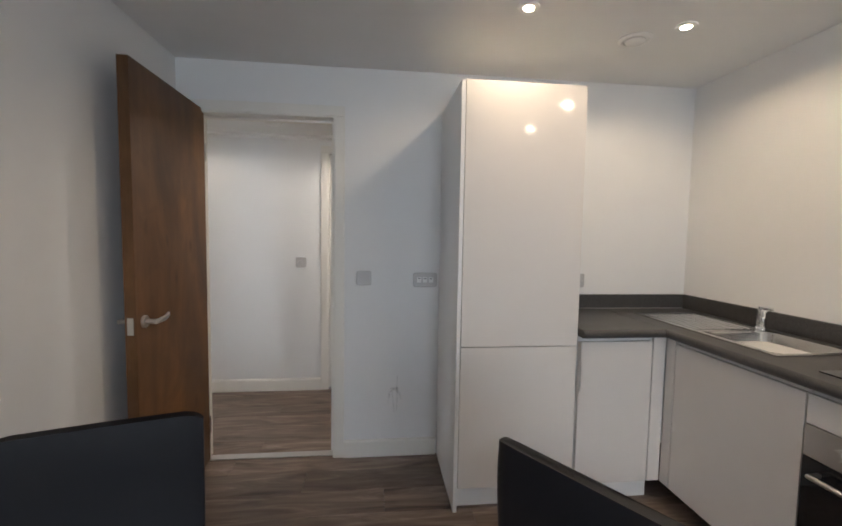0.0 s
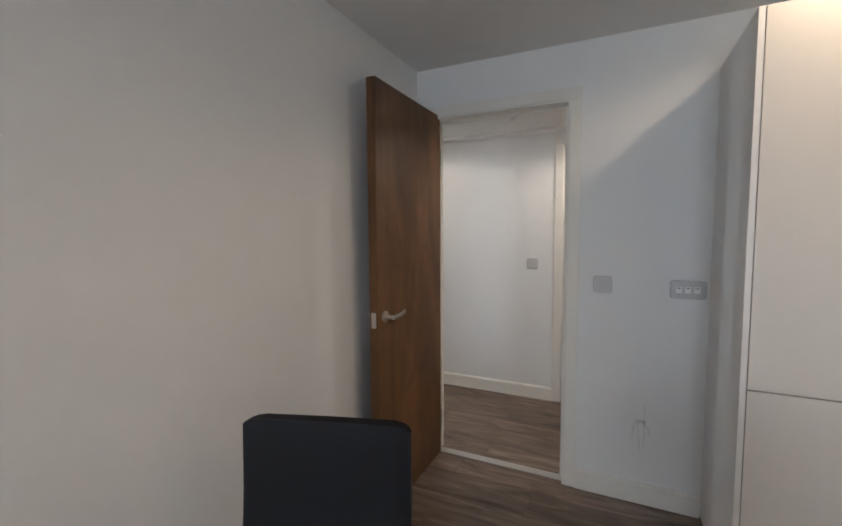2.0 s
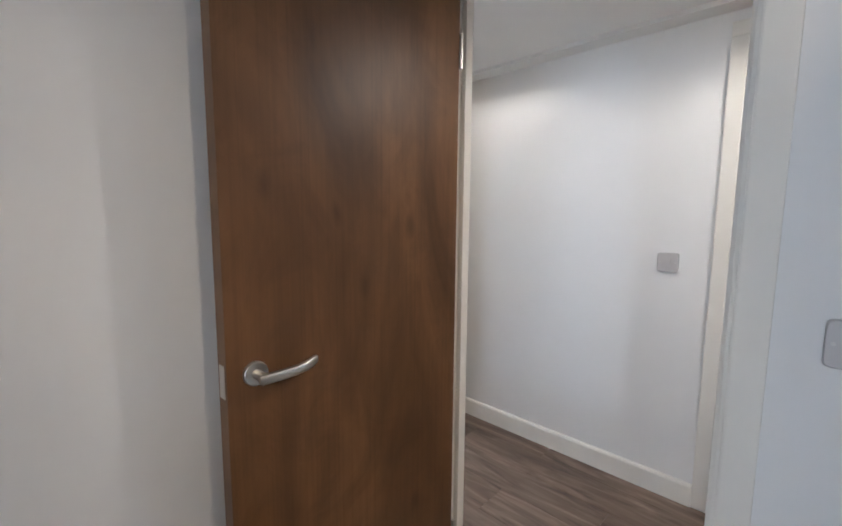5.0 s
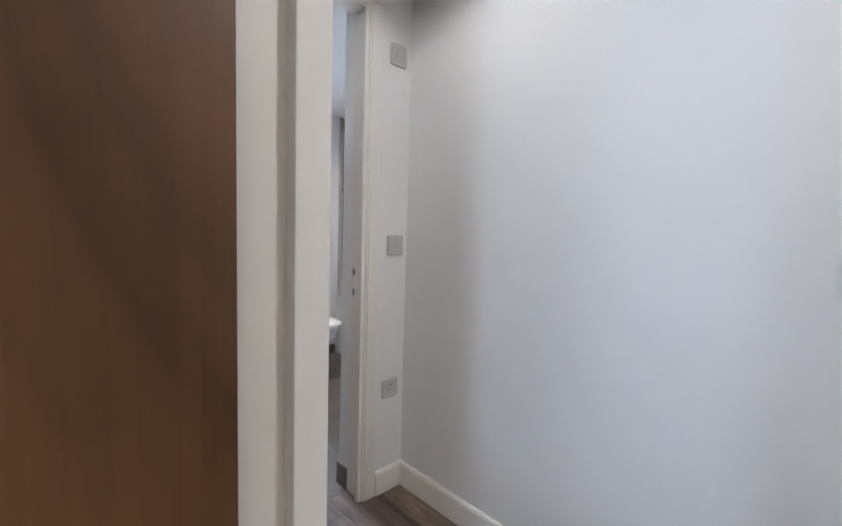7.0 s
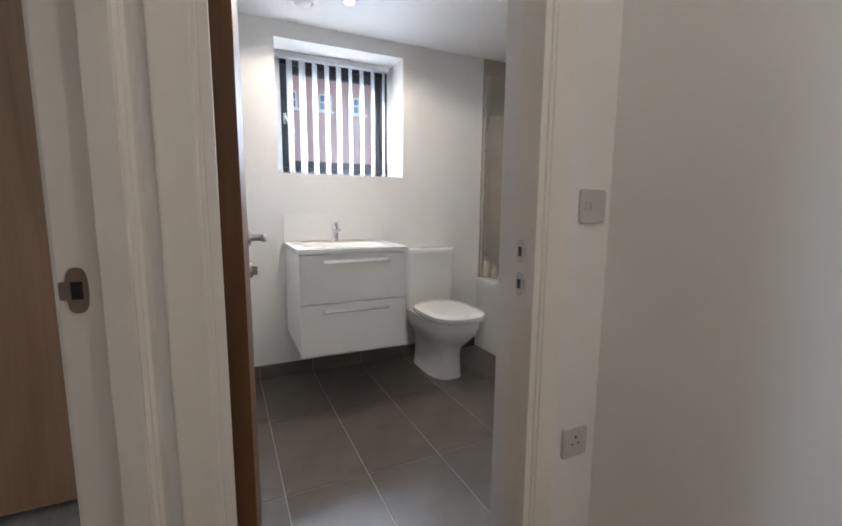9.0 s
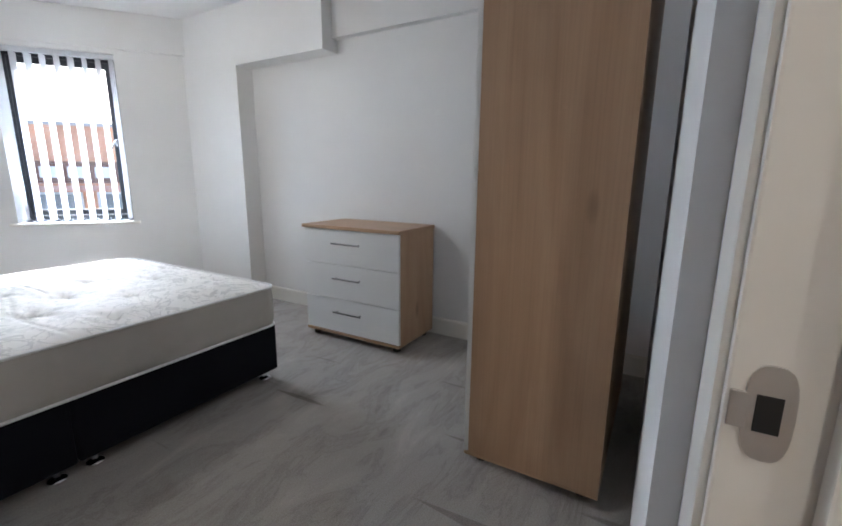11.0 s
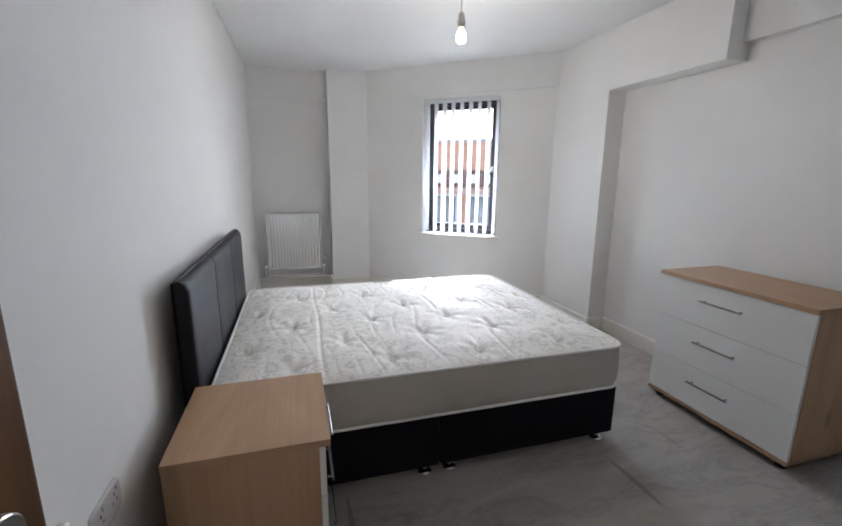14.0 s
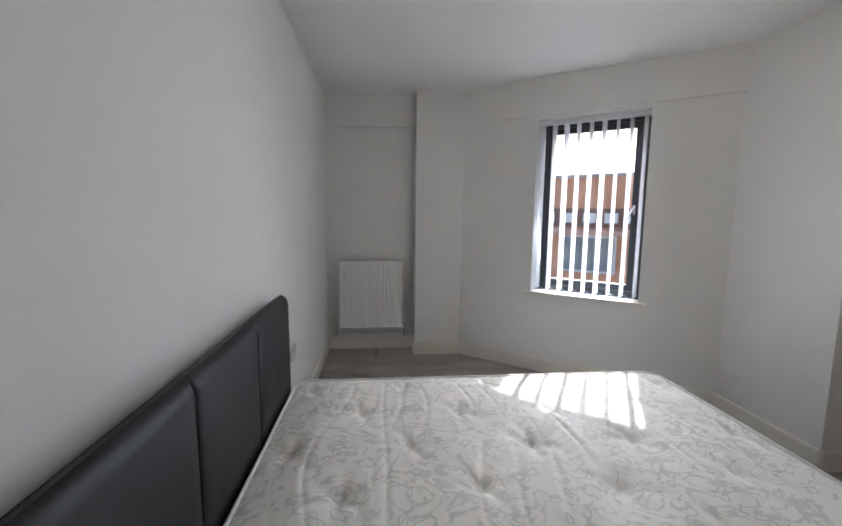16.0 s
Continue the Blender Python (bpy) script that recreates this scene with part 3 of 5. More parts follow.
for s in (1, -1):
    turn = bmesh.new()
    rod(turn, (0.632, s * 0.022, 0.865), (0.632, s * 0.031, 0.865), 0.025, sides=28)
    box(turn, 0.628, min(s * 0.030, s * 0.048), 0.850, 0.636, max(s * 0.030, s * 0.048), 0.880, bevel=0.002)
    part("thumb_turn", turn, BRUSHED, d3, "brushed steel bathroom lock turn", smooth=40)
leaf("door_4", pose(0.708, HALL_N + 0.075, 0), 0.73, DOOR_H - 0.004, "closed walnut-veneered hall door")
strip = bmesh.new()
box(strip, D1, 0.02, -0.002, D2, 0.075, 0.006, bevel=0.003)
structure("threshold_strip", strip, BRUSHED, "brushed metal threshold strip in the kitchen doorway")
structure("threshold_bedroom", boxed(R1, 0.04, -0.002, R2, 0.08, 0.006, bevel=0.003), BRUSHED, "brushed metal carpet bar in the bedroom doorway")


def strike(m, label):
    t = thing("strike_plate", label, "strike plate", m)
    bm = bmesh.new()
    loft(bm, [rounded(0, 0, z, 0.0125, 0.031, 3.0, 24) for z in (0, 0.002)])
    part("plate", bm, BRUSHED, t)
    part("keep_hole", boxed(-0.007, -0.012, 0.0021, 0.006, 0.012, 0.0026), BLACK, t)
    part("lip", boxed(-0.020, -0.012, 0.0, -0.010, 0.012, 0.0022, bevel=0.0008), BRUSHED, t)
    return t


# plates face away from the jamb
strike(Matrix(((0, 0, 1, R1), (1, 0, 0, 0.046), (0, 1, 0, 0.968), (0, 0, 0, 1))), "brushed steel strike plate in the bedroom door jamb")
for sz in (0.971, 0.888):
    strike(Matrix(((-1, 0, 0, HALL_W - 0.076), (0, 0, -1, B2), (0, -1, 0, sz), (0, 0, 0, 1))), "brushed steel strike plate in the bathroom door jamb")

# ---- windows and blinds ----
SHADE = material("blind_rail", (0.62, 0.63, 0.65), 0.4)


def window(name, m, width, bottom, top, y, label, sashes=1, opener="right"):
    """Dark framed window; local x along the wall, y outwards."""
    t = thing(name, label, "window", m)
    tagged(t, kind="structure")
    f, d = 0.055, 0.06
    part("window_frame", holed(bmesh.new(), "x", y, y + d, 0, width, bottom, top, [(f, width - f, bottom + f, top - f)]), DARK_FRAME, t)
    w = (width - 2 * f) / sashes
    for k in range(sashes):
        x0 = f + k * w
        s = part("sash", holed(bmesh.new(), "x", y + 0.005, y + d - 0.01, x0 + 0.004, x0 + w - 0.004, bottom + f + 0.004, top - f - 0.004, [(x0 + 0.05, x0 + w - 0.05, bottom + f + 0.05, top - f - 0.05)]), DARK_FRAME, t)
        pane = part("pane", boxed(x0 + 0.048, y + 0.024, bottom + f + 0.048, x0 + w - 0.048, y + 0.030, top - f - 0.048), GLASS, s)
        pane.visible_shadow = False
        if opener:
            g = bmesh.new()
            hx, swing = (x0 + w - 0.028, -1) if opener == "right" else (x0 + 0.028, 1)
            zm = (bottom + top) / 2
            box(g, hx - 0.0095, y - 0.012, zm - 0.05, hx + 0.0095, y + 0.005, zm + 0.02, bevel=0.004)
            tube(g, [(hx, y - 0.012, zm), (hx, y - 0.04, zm), (hx + swing * 0.057, y - 0.045, zm - 0.10)], 0.008)
            part("window_handle", g, CHROME, s, "chrome window handle", smooth=40)
    return t


def blind(m, width, bottom, top, y, count, angle, label):
    t = thing("vertical_blind", label, "blind", m)
    part("headrail", boxed(0.004, y - 0.022, top - 0.04, width - 0.004, y + 0.022, top - 0.002, bevel=0.004), SHADE, t)
    step = (width - 0.07) / (count - 1)
    feet = []
    for k in range(count):
        x = 0.035 + k * step
        a = radians(angle + 3.0 * math.sin(k * 2.3))
        dx, dy = 0.0445 * math.cos(a), 0.0445 * math.sin(a)
        bm = bmesh.new()
        rows = []
        for z in (bottom + 0.02, bottom + 0.05, (bottom + top) / 2, top - 0.04):
            ring = []
            for u in (-1, -0.5, 0, 0.5, 1):
                bow = 0.006 * (1 - u * u)
                ring.append(bm.verts.new((x + dx * u - bow * math.sin(a), y + dy * u + bow * math.cos(a), z)))
            rows.append(ring)
        for p, q in zip(rows, rows[1:]):
            for i in range(4):
                bm.faces.new((p[i], p[i + 1], q[i + 1], q[i]))
        bmesh.ops.solidify(bm, geom=bm.faces, thickness=0.0007)
        s = part("slat", bm, BLIND, t, smooth=60)
        part("weight", boxed(x - 0.001 - abs(dx), y - 0.003, bottom + 0.018, x + 0.001 + abs(dx), y + 0.003, bottom + 0.032) if abs(dx) > abs(dy) else boxed(x - 0.003, y - abs(dy), bottom + 0.018, x + 0.003, y + abs(dy), bottom + 0.032), SHADE, s)
        feet.append(((x - dx, y - dy, bottom + 0.03), (x + dx, y + dy, bottom + 0.03)))
    for side in (0, 1):
        links = bmesh.new()
        for p, q in zip(feet, feet[1:]):
            a, b = Vector(p[side]), Vector(q[side])
            low = (a + b) / 2 + Vector((0, 0, -0.03))
            tube(links, [a, low, b], 0.0014, 6)
        part("bead_chain", links, SHADE, t)
    cord = bmesh.new()
    tube(cord, [(width - 0.02, y - 0.03, top - 0.03), (width - 0.022, y - 0.032, (top + bottom) / 2), (width - 0.02, y - 0.03, bottom + 0.1)], 0.002, 6)
    part("pull_cord", cord, SHADE, t)
    return t


window("window_1", SLANT, WIN_W, SILL, HEAD, 0.12, "anthracite framed bedroom window with a chrome handle")
sill = structure("window_sill", boxed(-0.05, -0.035, SILL - 0.022, WIN_W + 0.05, 0.12, SILL + 0.001, bevel=0.005), TRIM, "white painted window board", m=SLANT)
blind(SLANT, WIN_W, SILL, HEAD, 0.055, 9, 80, "white vertical blind with its slats turned open")
BATH_WIN = pose(BATH_W, BW[0], 0, 0, 0, 90)
window("window_2", BATH_WIN, BW[1] - BW[0], BW[2], BW[3], 0.29, "anthracite framed bathroom window in a deep reveal", 1, "left")
blind(BATH_WIN, BW[1] - BW[0] - 0.02, BW[2], BW[3], 0.22, 10, 56, "white vertical blind hanging in the bathroom window reveal")
window("window_3", pose(2.3, KS, 0, 0, 0, 180), 1.6, 0.75, 2.1, 0.12, "anthracite framed two-light kitchen window", 2)


# ---- small wall fittings ----
def plate(m, label, kind, w=0.086, h=0.086):
    """A moulded faceplate; local x across, y up, z out of the wall."""
    t = thing(kind.replace(" ", "_"), label, kind, m)
    bm = bmesh.new()
    loft(bm, [rounded(0, 0, z, w / 2 - i, h / 2 - i, 9.0, 36) for z, i in ((0, 0), (0.006, 0), (0.0085, 0.0025))])
    part("faceplate", bm, PLASTIC, t)
    for sx in (-1, 1):
        s = bmesh.new()
        rod(s, (sx * (w / 2 - 0.012), 0, 0.008), (sx * (w / 2 - 0.012), 0, 0.0092), 0.0035, sides=12)
        part("screw", s, BRUSHED, t)
    if kind == "light switch":
        part("rocker", boxed(-0.013, -0.016, 0.008, 0.013, 0.016, 0.0125, bevel=0.002), PLASTIC, t)
    elif kind == "socket":
        for cx in ((-w / 4, w / 4) if w > 0.1 else (0,)):
            s = bmesh.new()
            box(s, cx - 0.003, 0.010, 0.008, cx + 0.003, 0.019, 0.0088)
            box(s, cx - 0.014, -0.006, 0.008, cx - 0.007, -0.002, 0.0088)
            box(s, cx + 0.007, -0.006, 0.008, cx + 0.014, -0.002, 0.0088)
            part("pin_holes", s, BLACK, t)
            part("rocker", boxed(cx + 0.008, 0.022, 0.008, cx + 0.022, 0.033, 0.0125, bevel=0.002), PLASTIC, t)
    elif kind == "grid switch":
        for k in range(3):
            part("rocker", boxed(-0.05 + k * 0.036, -0.016, 0.008, -0.024 + k * 0.036, 0.016, 0.0125, bevel=0.002), WHITE, t)
            part("indicator", boxed(-0.044 + k * 0.036, 0.006, 0.0125, -0.030 + k * 0.036, 0.010, 0.013), BLACK, t)
    elif kind == "fused spur":
        part("fuse_holder", boxed(-0.012, -0.012, 0.008, 0.018, 0.012, 0.012, bevel=0.002), PLASTIC, t)
        part("rocker", boxed(-0.03, -0.010, 0.008, -0.018, 0.010, 0.0125, bevel=0.002), PLASTIC, t)
    return t


def facing(x, y, z, way):
    """Axes of a fitting on a wall that looks the given way."""
    w = Vector((*way, 0)).normalized()
    up = Vector((0, 0, 1))
    right = up.cross(w)
    m = Matrix.Identity(4)
    for k in range(3):
        m[k][0], m[k][1], m[k][2] = right[k], up[k], w[k]
    m[0][3], m[1][3], m[2][3] = x, y, z
    return m


plate(facing(1.03, 0, 1.094, (0, -1)), "white plastic light switch on the kitchen wall", "light switch")
plate(facing(1.395, 0, 1.085, (0, -1)), "white plastic three-gang appliance switch on the kitchen wall", "grid switch", 0.146)
plate(facing(2.36, 0, 1.085, (0, -1)), "white plastic socket above the worktop", "socket")
plate(facing(0.474, HALL_N, 1.106, (0, -1)), "white plastic light switch on the hall wall", "light switch")
plate(facing(HALL_W, 1.058, 1.086, (1, 0)), "white plastic fused spur beside the bathroom door", "fused spur")
plate(facing(HALL_W, 1.046, 0.462, (1, 0)), "white plastic single socket beside the bathroom door", "socket")
plate(facing(HALL_W, 1.052, 1.868, (1, 0)), "white plastic blank plate high beside the bathroom door", "fused spur")
plate(facing(ROOM_E, -3.74, 0.52, (-1, 0)), "white plastic double socket behind the bed", "socket", 0.146)
plate(facing(ROOM_E, -1.26, 0.55, (-1, 0)), "white plastic double socket by the bedside cabinet", "socket", 0.146)
plate(facing(ROOM_W, -2.46, 0.44, (1, 0)), "white plastic double socket beside the chest of drawers", "socket", 0.146)
# scuffed patch low on the kitchen wall
st = bmesh.new()
for arc, wide in ((((1.236, 0.50), (1.234, 0.44), (1.236, 0.36), (1.232, 0.28)), 0.010), (((1.180, 0.33), (1.190, 0.400), (1.222, 0.418), (1.252, 0.385), (1.258, 0.35)), 0.014), (((1.190, 0.418), (1.225, 0.424), (1.245, 0.415)), 0.016), (((1.205, 0.40), (1.212, 0.33), (1.218, 0.27)), 0.009)):
    lane = []
    for k, (sx, sz) in enumerate(arc):
        a, b = Vector(arc[max(0, k - 1)]), Vector(arc[min(len(arc) - 1, k + 1)])
        side = (b - a).orthogonal().normalized() * wide * (0.3 if k in (0, len(arc) - 1) else 0.5)
        lane.append([st.verts.new((sx + f * side.x, -0.0015 - wide * 0.05, sz + f * side.y)) for f in (-1, 1)])
    for p, q in zip(lane, lane[1:]):
        st.faces.new((p[0], p[1], q[1], q[0]))


# ---- ceiling fittings ----
def downlight(x, y, z):
    t = thing("downlight", "recessed warm downlight with a white bezel", "downlight", pose(x, y, z), "recessed downlights")
    bm = bmesh.new()
    lathe(bm, [(0.020, -0.001), (0.021, -0.005), (0.043, -0.006), (0.045, -0.002), (0.045, 0.0)])
    part("bezel", bm, WHITE, t, smooth=40)
    lens = bmesh.new()
    bmesh.ops.create_circle(lens, cap_ends=True, segments=24, radius=0.021, matrix=Matrix.Translation((0, 0, -0.0062)))
    part("lens", lens, LED, t)


for lx, ly in KITCHEN_LIGHTS:
    downlight(lx, ly, K_CEIL)
for lx, ly in BATH_LIGHTS:
    downlight(lx, ly, B_CEIL)
# includes a fitting for the extra western downlight
for lx, ly in HALL_LIGHTS:
    downlight(lx, ly, H_CEIL)


def round_vent(x, y, z, label):
    t = thing("extract_vent", label, "vent", pose(x, y, z))
    bm = bmesh.new()
    lathe(bm, [(0.075, 0), (0.078, -0.006), (0.066, -0.014), (0.055, -0.012), (0.05, -0.004), (0.02, -0.004)])
    part("ring", bm, WHITE, t, smooth=35)
    d = bmesh.new()
    lathe(d, [(0.044, -0.008), (0.046, -0.014), (0.036, -0.022), (0.01, -0.024)])
    part("disc", d, WHITE, t, smooth=35)


round_vent(2.315, -0.555, K_CEIL, "white round extract vent in the kitchen ceiling")
hatch = structure("ceiling_hatch", holed(bmesh.new(), "x", 0.42, 0.965, -2.19, -1.65, B_CEIL - 0.004, B_CEIL), CEIL, "flush white access panel in the bathroom ceiling")
edge = bmesh.new()
for q in ((-2.20, 0.41, -2.19, 0.975), (-1.65, 0.41, -1.64, 0.975), (-2.19, 0.41, -1.65, 0.42), (-2.19, 0.965, -1.65, 0.975)):
    box(edge, q[0], q[1], B_CEIL - 0.0025, q[2], q[3], B_CEIL)
part("hatch_frame", edge, PLASTIC, hatch)
round_vent(-2.53, 0.655, B_CEIL, "white round extract vent in the bathroom ceiling")
sm = thing("smoke_alarm", "white domed smoke alarm on the hall ceiling", "smoke alarm", pose(0.386, 0.562, H_CEIL))
bm = bmesh.new()
lathe(bm, [(0.066, 0), (0.070, -0.012), (0.066, -0.018)])
part("base", bm, WHITE, sm, smooth=40)
bm = bmesh.new()
lathe(bm, [(0.060, -0.018), (0.060, -0.036), (0.046, -0.048), (0.012, -0.052)])
part("dome", bm, WHITE, sm, smooth=40)

pend = thing("pendant_bulb", "bare warm bulb hanging from a white flex and holder", "pendant light", pose(-1.50, -2.70, 0))
bm = bmesh.new()
lathe(bm, [(0.05, R_CEIL - 0.03), (0.05, R_CEIL - 0.004), (0.046, R_CEIL)])
part("ceiling_rose", bm, WHITE, pend, smooth=40)
bm = bmesh.new()
rod(bm, (0, 0, 2.235), (0, 0, R_CEIL - 0.02), 0.0035, sides=8)
part("flex", bm, WHITE, pend)
bm = bmesh.new()
lathe(bm, [(0.008, 2.245), (0.016, 2.235), (0.019, 2.20), (0.023, 2.198), (0.023, 2.185), (0.019, 2.183), (0.019, 2.165)])
part("lamp_holder", bm, PLASTIC, pend, smooth=40)
bm = bmesh.new()
lathe(bm, [(0.013, 2.168), (0.014, 2.158), (0.024, 2.142), (0.030, 2.122), (0.0305, 2.112), (0.027, 2.096), (0.018, 2.086), (0.006, 2.082)], sides=24)
part("bulb", bm, BULB, pend, "lit warm white bulb", smooth=60)


# ---- kitchen ----
def cabinet(name, label, x0, y0, z0, x1, y1, z1, fronts, face, group="fitted kitchen units"):
    """A carcass with door fronts; face: which side the fronts are on ('s' towards -y, 'w' towards -x)."""
    t = thing(name, label, "cabinet", pose(x0, y0, 0), group)
    w, d = x1 - x0, y1 - y0
    part("carcass", boxed(0 if face == "s" else 0.02, 0.02 if face == "s" else 0, z0, w, d, z1, bevel=0.001), WHITE, t)
    for a0, a1, b0, b1 in fronts:
        if face == "s":
            bm = boxed(a0 + 0.0015, 0.0, b0, a1 - 0.0015, 0.0185, b1, bevel=0.0015)
        else:
            bm = boxed(0.0, a0 + 0.0015, b0, 0.0185, a1 - 0.0015, b1, bevel=0.0015)
        part("door", bm, GLOSS, t, "handleless high-gloss white door")
    return t


cabinet("tall_unit", "handleless high-gloss white tall kitchen unit", 1.502, -0.56, 0.12, 2.088, 0.0, 2.07, [(0, 0.586, 0.12, 0.820), (0, 0.586, 0.824, 2.07)], "s")
structure("tall_unit_panel", boxed(1.482, -0.56, 0.0, 1.5005, 0.0, 2.07, bevel=0.001), WHITE, "white end panel of the tall kitchen unit")
pl = boxed(1.503, -0.51, 0, 2.52, -0.495, 0.12)
structure("plinth_north", pl, WHITE, "white plinth under the kitchen units")
cabinet("base_unit", "handleless high-gloss white corner base unit", 2.092, -0.575, 0.12, 2.545, 0.0, 0.868, [(0.0, 0.385, 0.12, 0.845), (0.388, 0.456, 0.12, 0.868)], "s")
prof = thing("grip_profile", "slim steel grip profile on the corner unit door", "handle", pose(2.092, -0.578, 0))
part("profile", boxed(0.0, -0.012, 0.60, 0.006, 0.002, 0.845, bevel=0.001), BRUSHED, prof)
cabinet("base_unit", "handleless high-gloss white sink base unit", 2.548, -1.255, 0.12, KE, -0.577, 0.868, [(0, 0.612, 0.12, 0.845), (0.614, 0.678, 0.12, 0.868)], "w")
cabinet("base_unit", "handleless high-gloss white base unit past the oven", 2.548, -2.80, 0.12, KE, -1.862, 0.868, [(0, 0.47, 0.12, 0.845), (0.47, 0.935, 0.12, 0.845)], "w")
oven = thing("oven", "built-in stainless steel oven with a dark glass door", "oven", pose(2.548, -1.858, 0), "fitted kitchen units")
part("housing", boxed(0.025, 0, 0.12, 0.53, 0.598, 0.868), WHITE, oven)
part("filler", boxed(0.0, 0.001, 0.745, 0.0185, 0.597, 0.845, bevel=0.0015), GLOSS, oven)
part("control_panel", boxed(-0.004, 0.001, 0.635, 0.022, 0.597, 0.742, bevel=0.002), BRUSHED, oven, "stainless steel control panel")
part("glass_door", boxed(-0.004, 0.001, 0.16, 0.022, 0.597, 0.632, bevel=0.002), material("oven_glass", (0.01, 0.01, 0.011), 0.06), oven, "dark glass oven door")
for ky in (0.12, 0.30, 0.48):
    bm = bmesh.new()
    rod(bm, (-0.004, ky, 0.69), (-0.028, ky, 0.69), 0.019, 0.017, 24)
    part("knob", bm, BRUSHED, oven, smooth=40)
bm = bmesh.new()
tube(bm, [(-0.004, 0.06, 0.59), (-0.045, 0.06, 0.59), (-0.045, 0.54, 0.59), (-0.004, 0.54, 0.59)], 0.008)
part("handle", bm, BRUSHED, oven, smooth=40)

wt = thing("worktop", "charcoal laminate worktop with an upstand", "worktop", pose(0, 0, 0))
bm = bmesh.new()
box(bm, 2.092, -0.600, 0.870, 2.525, -0.001, 0.910, bevel=0.006)
part("worktop_slab", bm, WORKTOP, wt)
slab = bmesh.new()
box(slab, 2.5255, -0.665, 0.870, KE - 0.001, -0.001, 0.910, bevel=0.0)
box(slab, 2.525, -1.06, 0.870, 2.635, -0.665, 0.910)
box(slab, 3.005, -1.06, 0.870, KE - 0.001, -0.665, 0.910)
box(slab, 2.525, -2.80, 0.870, KE - 0.001, -1.06, 0.910)
part("worktop_slab", slab, WORKTOP, wt)
bm = bmesh.new()
rod(bm, (2.527, -2.80, 0.89), (2.527, -0.60, 0.89), 0.0205, sides=20)
part("rolled_edge", bm, WORKTOP, wt, smooth=60)
bm = bmesh.new()
rod(bm, (2.092, -0.600, 0.89), (2.527, -0.600, 0.89), 0.0205, sides=20)
part("rolled_edge", bm, WORKTOP, wt, smooth=60)
part("upstand", boxed(2.092, -0.02, 0.910, KE - 0.001, -0.001, 0.998, bevel=0.002), WORKTOP, wt)
part("upstand", boxed(KE - 0.02, -2.80, 0.910, KE - 0.001, -0.021, 0.998, bevel=0.002), WORKTOP, wt)

part("sealant", boxed(2.092, -0.0235, 0.9101, KE - 0.021, -0.0203, 0.9128), PLASTIC, wt, "pale sealant bead under the upstand")

sink = thing("sink", "stainless steel inset sink with a ribbed drainer", "sink", pose(0, 0, 0))
rim = bmesh.new()
for q in ((2.622, -1.075, 2.648, -0.20), (2.992, -1.075, 3.015, -0.20), (2.648, -1.075, 2.992, -1.052), (2.648, -0.222, 2.992, -0.20), (2.648, -0.68, 2.992, -0.655)):
    box(rim, q[0], q[1], 0.9105, q[2], q[3], 0.9165)
part("rim", rim, STEEL, sink)
# plate darker than its ribs: the grooves' dark reflections are put into the colour
dr = boxed(2.648, -0.655, 0.9105, 2.992, -0.222, 0.9125)
part("drainer", dr, SATIN, sink)
for k in range(9):
    rib = bmesh.new()
    rod(rib, (2.68 + k * 0.034, -0.63, 0.913), (2.68 + k * 0.034, -0.25, 0.913), 0.0045, sides=8)
    part("drainer_rib", rib, STEEL, sink, smooth=60)
bowl = bmesh.new()
rings = [rounded(2.82, -0.866, z, 0.172 - i, 0.186 - i, 7.0, 40) for z, i in ((0.9150, 0.0), (0.905, 0.004), (0.79, 0.012), (0.765, 0.03), (0.760, 0.08))]
rows = [[bowl.verts.new(p) for p in r] for r in rings]
for p, q in zip(rows, rows[1:]):
    for i in range(40):
        bowl.faces.new((p[i], p[(i + 1) % 40], q[(i + 1) % 40], q[i]))
bowl.faces.new(rows[-1])
part("bowl", bowl, STEEL, sink, smooth=50)
bm = bmesh.new()
rod(bm, (2.82, -0.866, 0.7605), (2.82, -0.866, 0.764), 0.035, sides=24)
part("waste", bm, CHROME, sink, smooth=40)
tap = thing("kitchen_tap", "chrome monobloc mixer tap behind the sink", "tap", pose(3.0, -0.64, 0.9165))
bm = bmesh.new()
lathe(bm, [(0.026, 0), (0.025, 0.008), (0.021, 0.012), (0.021, 0.085), (0.019, 0.10)])
part("body", bm, CHROME, tap, smooth=40)
bm = bmesh.new()
tube(bm, [(0, 0, 0.06), (-0.06, -0.06, 0.10), (-0.12, -0.12, 0.105), (-0.128, -0.128, 0.085)], 0.010, 12)
part("spout", bm, CHROME, tap, smooth=40)
part("lever", boxed(-0.012, -0.05, 0.10, 0.012, 0.012, 0.115, bevel=0.005), CHROME, tap)
hob = thing("hob", "black glass hob set in the worktop", "hob", pose(0, 0, 0))
part("glass_top", boxed(2.60, -1.84, 0.9105, 3.03, -1.245, 0.916, bevel=0.002), material("hob_glass", (0.01, 0.01, 0.01), 0.05), hob)
for hx, hy, hr in ((2.71, -1.42, 0.09), (2.91, -1.42, 0.075), (2.71, -1.67, 0.075), (2.91, -1.67, 0.09)):
    bm = bmesh.new()
    rod(bm, (hx, hy, 0.9161), (hx, hy, 0.9164), hr, sides=32)
    part("heating_zone", bm, material("zone_print", (0.05, 0.05, 0.05), 0.3), hob)


